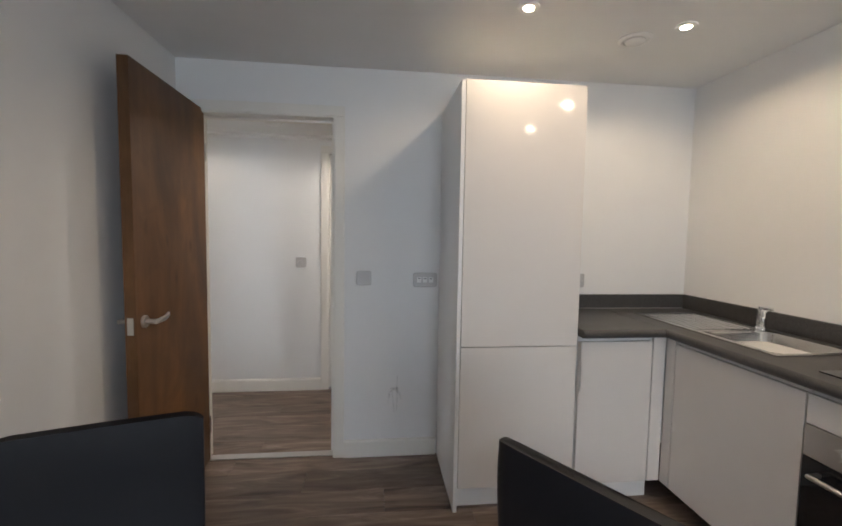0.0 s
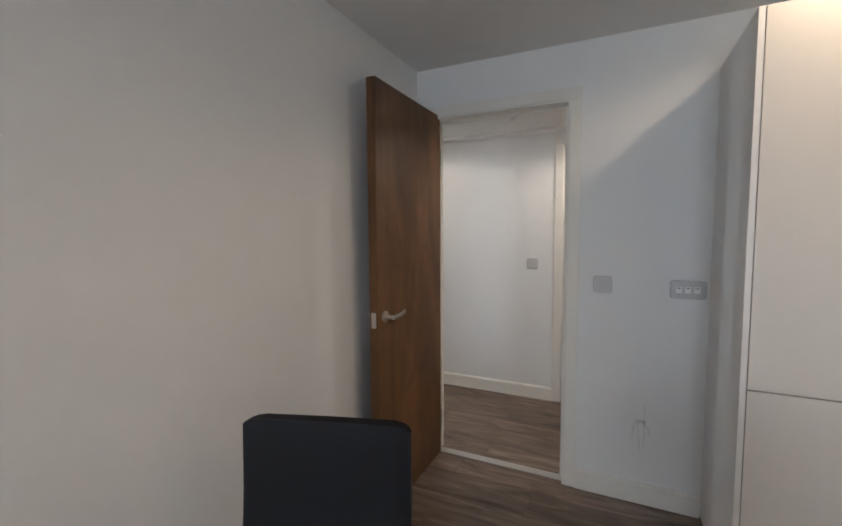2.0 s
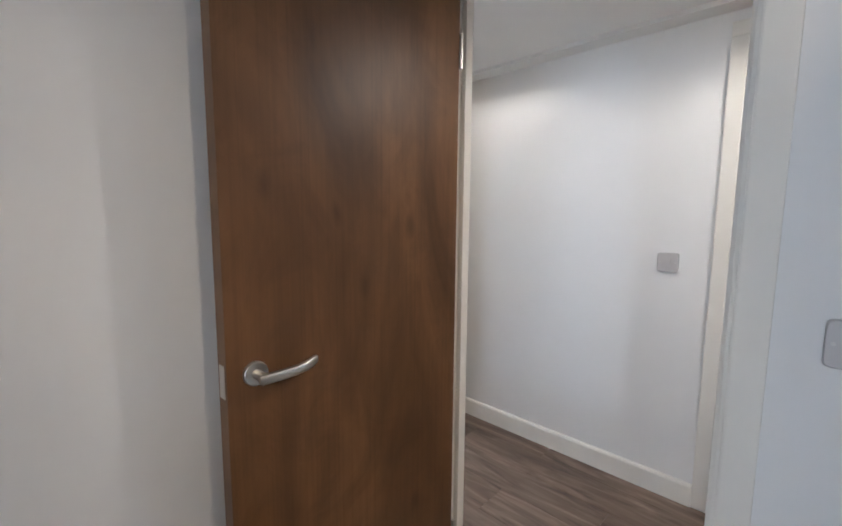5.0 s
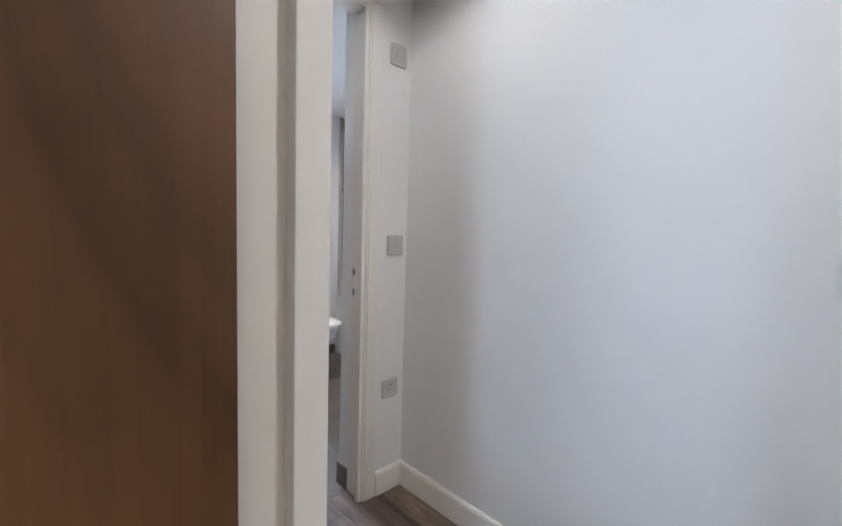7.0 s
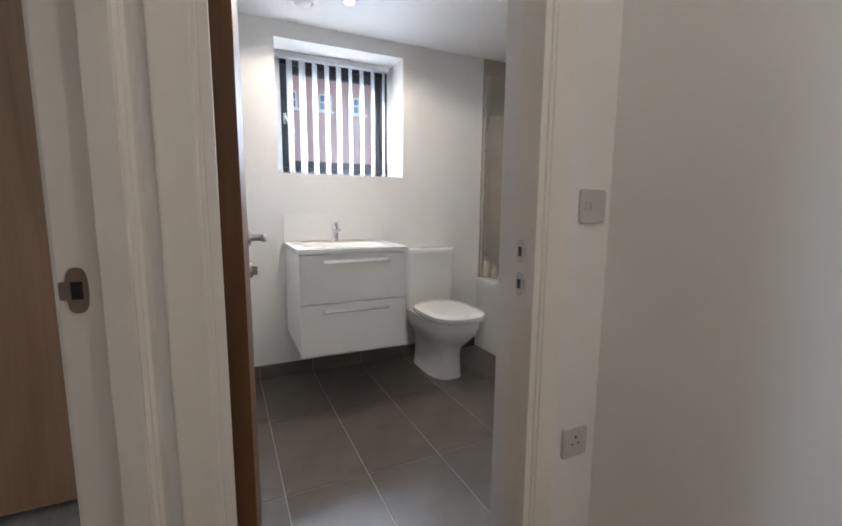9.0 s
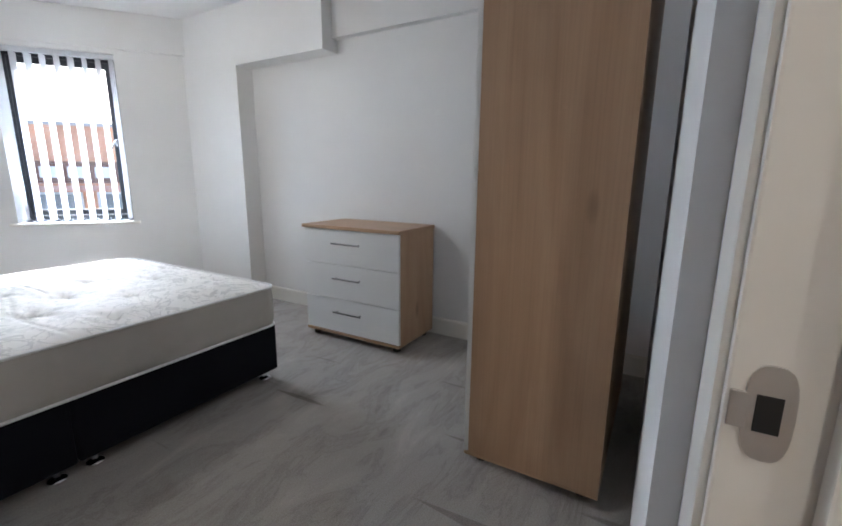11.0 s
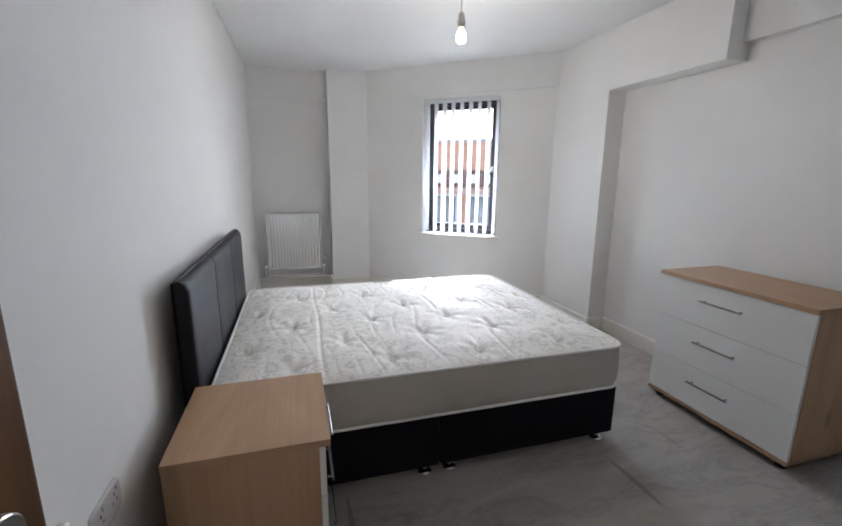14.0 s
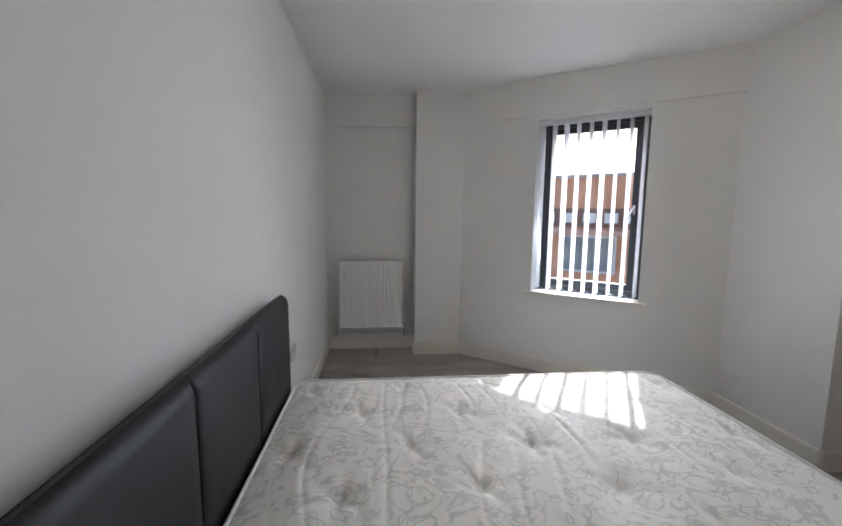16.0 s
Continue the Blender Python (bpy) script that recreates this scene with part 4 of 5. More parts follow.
def dining_chair(m, label):
    t = thing("dining_chair", label, "chair", m, "dining chairs")
    def back(h0, h1, w, d0, d1, thick):
        rings = []
        n = 9
        for k in range(n + 1):
            f = k / n
            z, y = h0 + (h1 - h0) * f, d0 + (d1 - d0) * f + 0.02 * math.sin(f * 3.0)
            ring = []
            r = thick / 2 * (1.0 if f < 0.95 else 0.75)
            for i in range(24):
                a = 2 * math.pi * i / 24
                c, s = math.cos(a), math.sin(a)
                bow = 0.018 * (1 - (c if abs(c) < 1 else 1) ** 2)
                ring.append((w / 2 * math.copysign(abs(c) ** 0.18, c), y + r * math.copysign(abs(s) ** 0.6, s) + bow, z + (0.012 * (1 - c * c) if k == n else 0)))
            rings.append(ring)
        return loft(bmesh.new(), rings)
    part("backrest", back(0.46, 0.918, 0.40, 0.19, 0.25, 0.040), LEATHER, t, smooth=50)
    bm = bmesh.new()
    box(bm, -0.205, -0.20, 0.40, 0.205, 0.21, 0.47, bevel=0.022, segments=3)
    part("seat", bm, LEATHER, t, smooth=50)
    for sx, sy in ((-1, -1), (1, -1), (-1, 1), (1, 1)):
        g = bmesh.new()
        rod(g, (sx * 0.175, sy * 0.17, 0.41), (sx * 0.185, sy * 0.19, 0.0), 0.018, 0.014, 12)
        part("leg", g, BLACK, t, smooth=40)
    return t


dining_chair(pose(0.583, -1.774, 0, 0, 0, 18), "black leatherette dining chair with a padded back")
dining_chair(pose(1.69, -1.657, 0, 0, 0, 122), "black leatherette dining chair turned aside")

# ---- bathroom ----
van = thing("vanity_unit", "wall-hung white vanity unit with two drawers and an inset basin", "vanity", pose(BATH_W + 0.002, 0.555, -0.012))
VW, VD = 0.60, 0.533
part("carcass", boxed(0, 0.006, 0.305, VD - 0.022, VW - 0.006, 0.845, bevel=0.002), WHITE, van)
for z0, z1 in ((0.303, 0.578), (0.583, 0.842)):
    d = part("drawer_front", boxed(VD - 0.021, 0.004, z0, VD - 0.002, VW - 0.004, z1, bevel=0.0025), WHITE, van)
    h = bmesh.new()
    zc = z1 - 0.036
    box(h, VD + 0.018, 0.12, zc - 0.009, VD + 0.028, VW - 0.12, zc + 0.009, bevel=0.003)
    box(h, VD - 0.002, 0.125, zc - 0.006, VD + 0.02, 0.14, zc + 0.006)
    box(h, VD - 0.002, VW - 0.14, zc - 0.006, VD + 0.02, VW - 0.125, zc + 0.006)
    part("handle", h, CHROME, d, "chrome bar handle")
bs = bmesh.new()
outer = [(VD + 0.01, -0.004), (VD + 0.01, VW + 0.004), (0, VW + 0.004), (0, -0.004)]
lip = [rounded(0.31, VW / 2, z, hx, hy, 5.0, 40) for z, hx, hy in ((0.869, 0.17, 0.235), (0.86, 0.162, 0.227), (0.80, 0.13, 0.19), (0.785, 0.08, 0.13))]
top_ring = []
for k in range(40):
    a = 2 * math.pi * k / 40
    c, s = math.cos(a), math.sin(a)
    q = max(abs(c), abs(s))
    top_ring.append(((VD + 0.01) / 2 + (VD + 0.01) / 2 * c / q, VW / 2 + (VW / 2 + 0.004) * s / q, 0.871))
base_ring = [(x, y, 0.847) for x, y, z in top_ring]
rows = [[bs.verts.new(p) for p in r] for r in (base_ring, top_ring, *lip)]
for p, q in zip(rows, rows[1:]):
    for i in range(40):
        bs.faces.new((p[i], p[(i + 1) % 40], q[(i + 1) % 40], q[i]))
bs.faces.new(rows[-1])
part("basin", bs, CERAMIC, van, "white ceramic inset basin", smooth=35)
bm = bmesh.new()
rod(bm, (0.31, VW / 2, 0.786), (0.31, VW / 2, 0.79), 0.022, sides=20)
part("waste", bm, CHROME, van, smooth=40)
bt = thing("basin_tap", "chrome basin mixer tap", "tap", pose(BATH_W + 0.085, 0.555 + VW / 2, 0.859))
bm = bmesh.new()
lathe(bm, [(0.024, 0), (0.023, 0.01), (0.020, 0.014), (0.020, 0.10), (0.016, 0.112)])
part("body", bm, CHROME, bt, smooth=40)
bm = bmesh.new()
box(bm, 0.0, -0.013, 0.062, 0.115, 0.013, 0.082, bevel=0.005)
part("spout", bm, CHROME, bt)
bm = bmesh.new()
box(bm, -0.012, -0.012, 0.113, 0.06, 0.012, 0.124, bevel=0.004)
part("lever", bm, CHROME, bt)
structure("splashback", boxed(BATH_W, 0.555, 0.8605, BATH_W + 0.008, 1.190, 1.024, bevel=0.002), CERAMIC, "low white tiled splashback behind the basin")

wc = thing("toilet", "white close-coupled ceramic toilet with its lid down", "toilet", pose(BATH_W, 1.487, 0))
bm = loft(bmesh.new(), [rounded(0.095, 0, z, hx, hy, 5.0, 36) for z, hx, hy in ((0.385, 0.075, 0.165), (0.42, 0.088, 0.178), (0.74, 0.092, 0.186), (0.765, 0.092, 0.186))])
part("cistern", bm, CERAMIC, wc, smooth=40)
bm = loft(bmesh.new(), [rounded(0.097, 0, z, hx, hy, 5.0, 36) for z, hx, hy in ((0.766, 0.099, 0.194), (0.788, 0.100, 0.195), (0.800, 0.094, 0.189))])
part("cistern_lid", bm, CERAMIC, wc, smooth=40)
bm = bmesh.new()
rod(bm, (0.10, 0, 0.80), (0.10, 0, 0.806), 0.022, sides=24)
part("flush_button", bm, CHROME, wc, smooth=40)
def egg(cx, z, hx, hy):
    return [(cx + hx * (abs(math.cos(a)) ** 0.66 if math.cos(a) > 0 else math.copysign(abs(math.cos(a)) ** 0.55, math.cos(a))), hy * math.copysign(abs(math.sin(a)) ** 0.75, math.sin(a)), z) for a in (2 * math.pi * k / 40 for k in range(40))]
bm = loft(bmesh.new(), [egg(cx, z, hx, hy) for cx, z, hx, hy in ((0.28, 0.0, 0.225, 0.112), (0.28, 0.015, 0.222, 0.108), (0.28, 0.14, 0.215, 0.102), (0.285, 0.20, 0.225, 0.108), (0.31, 0.25, 0.262, 0.132), (0.33, 0.30, 0.293, 0.162), (0.338, 0.345, 0.308, 0.177), (0.34, 0.40, 0.313, 0.181))])
part("bowl", bm, CERAMIC, wc, smooth=50)
bm = loft(bmesh.new(), [egg(0.428, z, hx, hy) for z, hx, hy in ((0.402, 0.240, 0.178), (0.410, 0.246, 0.183), (0.419, 0.246, 0.183))])
part("seat", bm, CERAMIC, wc, smooth=40)
bm = loft(bmesh.new(), [egg(0.428, z, hx, hy) for z, hx, hy in ((0.4215, 0.246, 0.183), (0.434, 0.247, 0.184), (0.443, 0.238, 0.175), (0.447, 0.19, 0.13))])
part("lid", bm, CERAMIC, wc, "closed white seat lid", smooth=40)

TUB_S = 1.965
tub = thing("bathtub", "white bathtub with a plain side panel", "bathtub", pose(BATH_W, TUB_S, 0))
part("side_panel", boxed(0.001, 0.012, 0.0, 1.70, 0.03, 0.50, bevel=0.003), WHITE, tub)
tb = bmesh.new()
out = [((1.70) / 2 + 0.85 * math.copysign(min(1, abs(math.cos(a)) * 1.42), math.cos(a)), 0.375 + 0.375 * math.copysign(min(1, abs(math.sin(a)) * 1.42), math.sin(a)), z) for z in (0.50, 0.545) for a in (2 * math.pi * (k + 0.5) / 44 for k in range(44))]
rows = [[tb.verts.new(p) for p in out[:44]], [tb.verts.new(p) for p in out[44:]]]
for z, ix in ((0.548, 0.07), (0.53, 0.085), (0.2, 0.16), (0.14, 0.24)):
    rows.append([tb.verts.new(p) for p in [(0.85 + (0.85 - ix) * math.copysign(abs(math.cos(a)) ** 0.4, math.cos(a)), 0.375 + (0.375 - ix * 0.8) * math.copysign(abs(math.sin(a)) ** 0.4, math.sin(a)), z) for a in (2 * math.pi * (k + 0.5) / 44 for k in range(44))]])
for p, q in zip(rows, rows[1:]):
    for i in range(44):
        tb.faces.new((p[i], p[(i + 1) % 44], q[(i + 1) % 44], q[i]))
tb.faces.new(rows[-1])
part("tub_shell", tb, CERAMIC, tub, smooth=40)
scr = thing("bath_screen", "clear glass bath screen in a silver wall channel", "shower screen", pose(BATH_W, TUB_S + 0.045, 0.549))
part("wall_channel", boxed(0.007, -0.018, 0, 0.035, 0.018, 1.465, bevel=0.003), BRUSHED, scr)
g = part("glass_panel", boxed(0.035, -0.003, 0.005, 0.80, 0.003, 1.455, bevel=0.001), GLASS, scr)
g.visible_shadow = False
part("edge_profile", boxed(0.80, -0.010, 0.0, 0.815, 0.010, 1.46, bevel=0.003), BRUSHED, scr)
bm = bmesh.new()
bath_tap = thing("bath_tap", "chrome bath filler on the tub rim", "tap", pose(BATH_W + 0.12, 2.25, 0.5475))
for ty in (-0.07, 0.07):
    p = bmesh.new()
    lathe(p, [(0.022, 0), (0.020, 0.05), (0.024, 0.055), (0.024, 0.09), (0.02, 0.095)], centre=(0, ty, 0), sides=20)
    part("valve", p, CHROME, bath_tap, smooth=40)
tube(bm, [(0, -0.07, 0.045), (0, 0.07, 0.045)], 0.014)
tube(bm, [(0, 0, 0.045), (0.08, 0, 0.06), (0.13, 0, 0.045)], 0.012)
part("spout", bm, CHROME, bath_tap, smooth=40)
sh = thing("shower_rail", "chrome shower rail with a hand shower", "shower", pose(BATH_W + 0.012, 2.3, 0))
bm = bmesh.new()
tube(bm, [(0.0, 0, 1.15), (0.045, 0, 1.15), (0.045, 0, 1.85), (0.0, 0, 1.85)], 0.009)
part("rail", bm, CHROME, sh, smooth=40)
bm = bmesh.new()
tube(bm, [(0.05, 0, 1.55), (0.11, 0.0, 1.72)], 0.012)
rod(bm, (0.10, 0, 1.73), (0.135, 0, 1.715), 0.04, 0.045, 20)
part("hand_shower", bm, CHROME, sh, smooth=40)
bottle_mat = material("cream_bottle", (0.62, 0.58, 0.48), 0.35)
for k, (bx, by, bh) in enumerate(((0.06, 2.0, 0.16), (0.13, 2.02, 0.11))):
    bo = thing("toiletry_bottle", "pale toiletry bottle on the bath rim", "bottle", pose(BATH_W + bx, by + 0.02, 0.5475), "toiletry bottles")
    p = bmesh.new()
    lathe(p, [(0.022, 0), (0.026, 0.004), (0.026, bh * 0.75), (0.012, bh * 0.85)], sides=20)
    part("bottle", p, bottle_mat, bo, smooth=40)
    p = bmesh.new()
    lathe(p, [(0.013, bh * 0.85), (0.013, bh)], sides=16)
    part("cap", p, PLASTIC, bo, smooth=40)

# ---- bedroom ----
bed = thing("divan_bed", "black divan bed base with a leatherette headboard", "bed", pose(0, 0, 0))
BX0, BX1, BY0, BY1 = -0.195, -2.03, -3.275, -1.785
for x0, x1 in ((BX0, -1.096), (-1.100, BX1)):
    part("base_half", boxed(x0, BY0 + 0.01, 0.055, x1, BY1 - 0.008, 0.311, bevel=0.018, segments=3), BED_CLOTH, bed, smooth=50)
for gx in (-0.25, -1.04, -1.16, -1.97):
    for gy in (BY0 + 0.09, BY1 - 0.055):
        bm = bmesh.new()
        lathe(bm, [(0.027, 0.0), (0.032, 0.010), (0.028, 0.016), (0.012, 0.022), (0.012, 0.056)], centre=(gx, gy, 0), sides=18)
        part("glide", bm, CHROME, bed, "chrome glide foot", smooth=40)
seams = [-1.785, -2.265, -2.750, -3.240]
def pad(y0, y1, x0, x1, z0, z1):
    rings = []
    for f, puff in ((0, 0.74), (0.012, 0.90), (0.04, 0.965), (0.12, 0.99), (0.5, 1.0), (0.88, 0.99), (0.96, 0.965), (0.988, 0.90), (1, 0.74)):
        y = y0 + (y1 - y0) * f
        ring = [(x0, y, z0), (x0, y, z1 - 0.004)]
        for g, q in ((0, 0.35), (0.012, 0.75), (0.04, 0.97)):
            ring.append((x0 + (x1 - x0) * puff * q, y, z1 - g))
        ring.append((x0 + (x1 - x0) * puff, y, (z0 + z1) / 2))
        ring.append((x0 + (x1 - x0) * puff, y, z0))
        rings.append(ring)
    return loft(bmesh.new(), rings)
for p, q in zip(seams, seams[1:]):
    part("headboard_panel", pad(p, q, -0.126, -0.176, 0.16, 0.972), LEATHER, bed, "padded black leatherette headboard panel", smooth=40)
part("headboard_back", boxed(-0.114, -3.228, 0.0, -0.128, -1.795, 0.962, bevel=0.004), BED_CLOTH, bed)

mat = thing("mattress", "cream damask tufted mattress without bedding", "mattress", pose(0, 0, 0))
rng = random.Random(5)
MX0, MX1, MY0, MY1, MZ0, MZ1 = -0.197, -2.035, -3.28, -1.775, 0.313, 0.540
tufts = []
nx, ny = 9, 6
for i in range(nx):
    for j in range(ny):
        if (i + j) % 2 == 0:
            tufts.append((MX0 + (MX1 - MX0) * (i + 0.5) / nx + rng.uniform(-0.02, 0.02), MY0 + (MY1 - MY0) * (j + 0.5) / ny + rng.uniform(-0.02, 0.02)))
def top_height(x, y):
    ex = min(abs(x - MX0), abs(x - MX1))
    ey = min(abs(y - MY0), abs(y - MY1))
    e = min(ex, ey)
    z = MZ1 - 0.012 + 0.030 * min(1.0, (e / 0.16)) ** 0.6
    near = [(math.hypot(x - a, y - b), a, b) for a, b in tufts]
    for r, a, b in near:
        if r < 0.22:
            ang = math.atan2(y - b, x - a)
            z -= 0.020 * math.exp(-(r / 0.024) ** 2) + 0.011 * math.exp(-(r / 0.065) ** 2)
            z += 0.0035 * math.exp(-((r - 0.06) / 0.05) ** 2) * math.sin(ang * 6 + a * 9 + b * 5)
    lane = x * 9.5 + 0.35 * math.sin(y * 5 + x * 3) + 0.5 * noise.noise((x * 1.5, y * 1.5, 4.0))
    gap = abs(lane - round(lane)) / 9.5
    depth = max(0.0, 0.25 + 1.0 * noise.noise((round(lane) * 1.7, y * 3.2, 2.2)))
    z -= (0.0060 * math.exp(-(gap / 0.006) ** 2) - 0.0022 * math.exp(-((gap - 0.02) / 0.012) ** 2)) * depth * 0.6 * min(1, e / 0.05)
    z -= 0.0032 * math.exp(-((x - MX0 + 0.42 + 0.006 * math.sin(y * 7)) / 0.008) ** 2) * min(1, e / 0.05)
    z += 0.006 * noise.noise((x * 5, y * 5, 1.7)) * min(1, e / 0.05)
    return z
def corner(x, y):
    """Rounds the mattress's four corners in plan."""
    r = 0.07
    cx, cy = min(max(x, MX1 + r), MX0 - r), min(max(y, MY0 + r), MY1 - r)
    dx, dy = x - cx, y - cy
    m = max(abs(dx), abs(dy))
    l = math.hypot(dx, dy)
    return (cx + dx * m / l, cy + dy * m / l) if l > m > 0 else (x, y)
NX, NY = 320, 80
bm = bmesh.new()
grid = [[None] * (NY + 1) for _ in range(NX + 1)]
for i in range(NX + 1):
    for j in range(NY + 1):
        x, y = MX0 + (MX1 - MX0) * i / NX, MY0 + (MY1 - MY0) * j / NY
        z = top_height(x, y)
        px, py = corner(x, y)
        grid[i][j] = bm.verts.new((px, py, z))
for i in range(NX):
    for j in range(NY):
        bm.faces.new((grid[i][j], grid[i + 1][j], grid[i + 1][j + 1], grid[i][j + 1]))
part("quilted_top", bm, TICKING, mat, "cream damask quilted top with tufts", smooth=80)
loop = [(MX0 + (MX1 - MX0) * i / NX, MY0) for i in range(0, NX, 3)] + [(MX1, MY0 + (MY1 - MY0) * j / NY) for j in range(0, NY, 3)] + [(MX1 - (MX1 - MX0) * i / NX, MY1) for i in range(0, NX, 3)] + [(MX0, MY1 - (MY1 - MY0) * j / NY) for j in range(0, NY, 3)]
def border(z, grow):
    return [Vector((*corner(x + grow * (1 if x > -1.1 else -1), y + grow * (1 if y > -2.5 else -1)), z)) for x, y in loop]
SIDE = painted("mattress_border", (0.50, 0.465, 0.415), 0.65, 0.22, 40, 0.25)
bm = bmesh.new()
rings = []
for z, g in ((MZ0 + 0.002, -0.012), (MZ0 + 0.012, -0.002), (MZ0 + 0.05, 0.006), ((MZ0 + MZ1) / 2, 0.008), (MZ1 - 0.04, 0.004), (MZ1 - 0.010, -0.002)):
    rings.append([bm.verts.new((p.x, p.y, p.z + 0.002 * math.sin(k * 1.7))) for k, p in enumerate(border(z, g))])
for p, q in zip(rings, rings[1:]):
    for i in range(len(p)):
        bm.faces.new((p[i], p[(i + 1) % len(p)], q[(i + 1) % len(p)], q[i]))
bm.faces.new(rings[0])
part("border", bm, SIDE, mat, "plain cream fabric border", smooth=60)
for z in (MZ1 - 0.008, MZ0 + 0.010):
    bm = bmesh.new()
    pts = border(z, 0.002)
    tube(bm, pts + [pts[0]], 0.0065, 8)
    part("piping", bm, WHITE, mat, smooth=60)


def bar_handle(parent, a, b, out):
    """A slim bar handle between a and b, standing off along out."""
    a, b, out = Vector(a), Vector(b), Vector(out)
    d = (b - a).normalized()
    bm = bmesh.new()
    rod(bm, a + out, b + out, 0.0055, sides=12)
    for p in (a + d * 0.018, b - d * 0.018):
        rod(bm, p, p + out, 0.0045, sides=10)
    part("handle", bm, SATIN, parent, "slim steel bar handle", smooth=40)


# bedside cabinet, fronts towards -x
ns = thing("bedside_cabinet", "light oak bedside cabinet with white drawers", "bedside cabinet", pose(-0.160, -1.775, 0))
NW, ND, NH = 0.420, 0.425, 0.582
part("top", boxed(0.0, -0.006, NH - 0.022, -ND - 0.014, NW + 0.006, NH, bevel=0.002), OAK_FLAT, ns)
for y0, y1 in ((0, 0.016), (NW - 0.016, NW)):
    part("side", boxed(0.0, y0, 0.03, -ND + 0.018, y1, NH - 0.0225, bevel=0.0015), OAK, ns)
part("back", boxed(0.0, 0.017, 0.03, -0.006, NW - 0.017, NH - 0.023), OAK, ns)
part("base", boxed(-0.007, 0.017, 0.03, -ND + 0.018, NW - 0.017, 0.046), OAK, ns)
for z0, z1 in ((0.05, 0.218), (0.222, 0.388), (0.392, 0.557)):
    d = part("drawer_front", boxed(-ND + 0.017, 0.002, z0, -ND, NW - 0.002, z1, bevel=0.002), WHITE, ns)
    bar_handle(d, (-ND, NW / 2 - 0.09, (z0 + z1) / 2 + 0.04), (-ND, NW / 2 + 0.09, (z0 + z1) / 2 + 0.04), (-0.026, 0, 0))
for fx in (-0.05, -ND + 0.06):
    for fy in (0.05, NW - 0.05):
        bm = bmesh.new()
        lathe(bm, [(0.018, 0), (0.022, 0.006), (0.020, 0.031)], centre=(fx, fy, 0), sides=16)
        part("foot", bm, BLACK, ns, smooth=40)

# chest of drawers, fronts towards +x
ch = thing("chest_of_drawers", "light oak chest with three white drawers", "chest of drawers", pose(-2.6225, -2.155, 0))
CW, CD, CH = 0.787, 0.44, 0.795
part("top", boxed(0.012, -0.006, CH - 0.022, -CD, CW + 0.006, CH, bevel=0.002), OAK_FLAT, ch)
for y0, y1 in ((0, 0.016), (CW - 0.016, CW)):
    part("side", boxed(-0.019, y0, 0.0585, -CD, y1, CH - 0.0225, bevel=0.0015), OAK, ch)
part("back", boxed(-CD + 0.006, 0.017, 0.0585, -CD, CW - 0.017, CH - 0.023), OAK, ch)
part("base", boxed(0.004, 0.0, 0.041, -CD, CW, 0.058, bevel=0.0015), OAK_FLAT, ch)
for k in range(3):
    z0, z1 = 0.0615 + k * 0.2366, 0.0615 + k * 0.2366 + 0.2336
    d = part("drawer_front", boxed(-0.018, 0.002, z0, 0.0, CW - 0.002, z1, bevel=0.002), WHITE, ch)
    bar_handle(d, (0.0, CW / 2 - 0.125, z1 - 0.088), (0.0, CW / 2 + 0.105, z1 - 0.088), (0.028, 0, 0))
for fx in (-0.05, -CD + 0.05):
    for fy in (0.05, CW - 0.05):
        bm = bmesh.new()
        lathe(bm, [(0.020, 0), (0.027, 0.006), (0.024, 0.042)], centre=(fx, fy, 0), sides=16)
        part("foot", bm, BLACK, ch, smooth=40)

# wardrobe, fronts towards -y
wd = thing("wardrobe", "light oak wardrobe with white doors", "wardrobe", pose(-2.815, -0.605, 0))
WW, WD, WH = 0.90, 0.50, 1.93
for x0, x1 in ((0, 0.016), (WW - 0.016, WW)):
    part("side", boxed(x0, 0.019, 0.04, x1, WD, WH - 0.0225, bevel=0.0015), OAK, wd)
part("top", boxed(-0.004, 0.0, WH - 0.022, WW + 0.004, WD, WH, bevel=0.002), OAK_FLAT, wd)
part("back", boxed(0.017, WD - 0.006, 0.04, WW - 0.017, WD, WH - 0.023), OAK, wd)
part("base", boxed(0.0, 0.002, 0.03, WW, WD, 0.0395), OAK_FLAT, wd)
for x0, x1, hx in ((0.002, WW / 2 - 0.002, WW / 2 - 0.05), (WW / 2 + 0.002, WW - 0.002, WW / 2 + 0.05)):
    d = part("door", boxed(x0, 0.0, 0.045, x1, 0.018, WH - 0.024, bevel=0.002), WHITE, wd)
    bar_handle(d, (hx, 0.0, 0.95), (hx, 0.0, 1.15), (0, -0.028, 0))
for fx in (0.05, WW - 0.05):
    for fy in (0.06, WD - 0.06):
        bm = bmesh.new()
        rod(bm, (fx, fy, 0), (fx, fy, 0.031), 0.022)
        part("foot", bm, BLACK, wd)

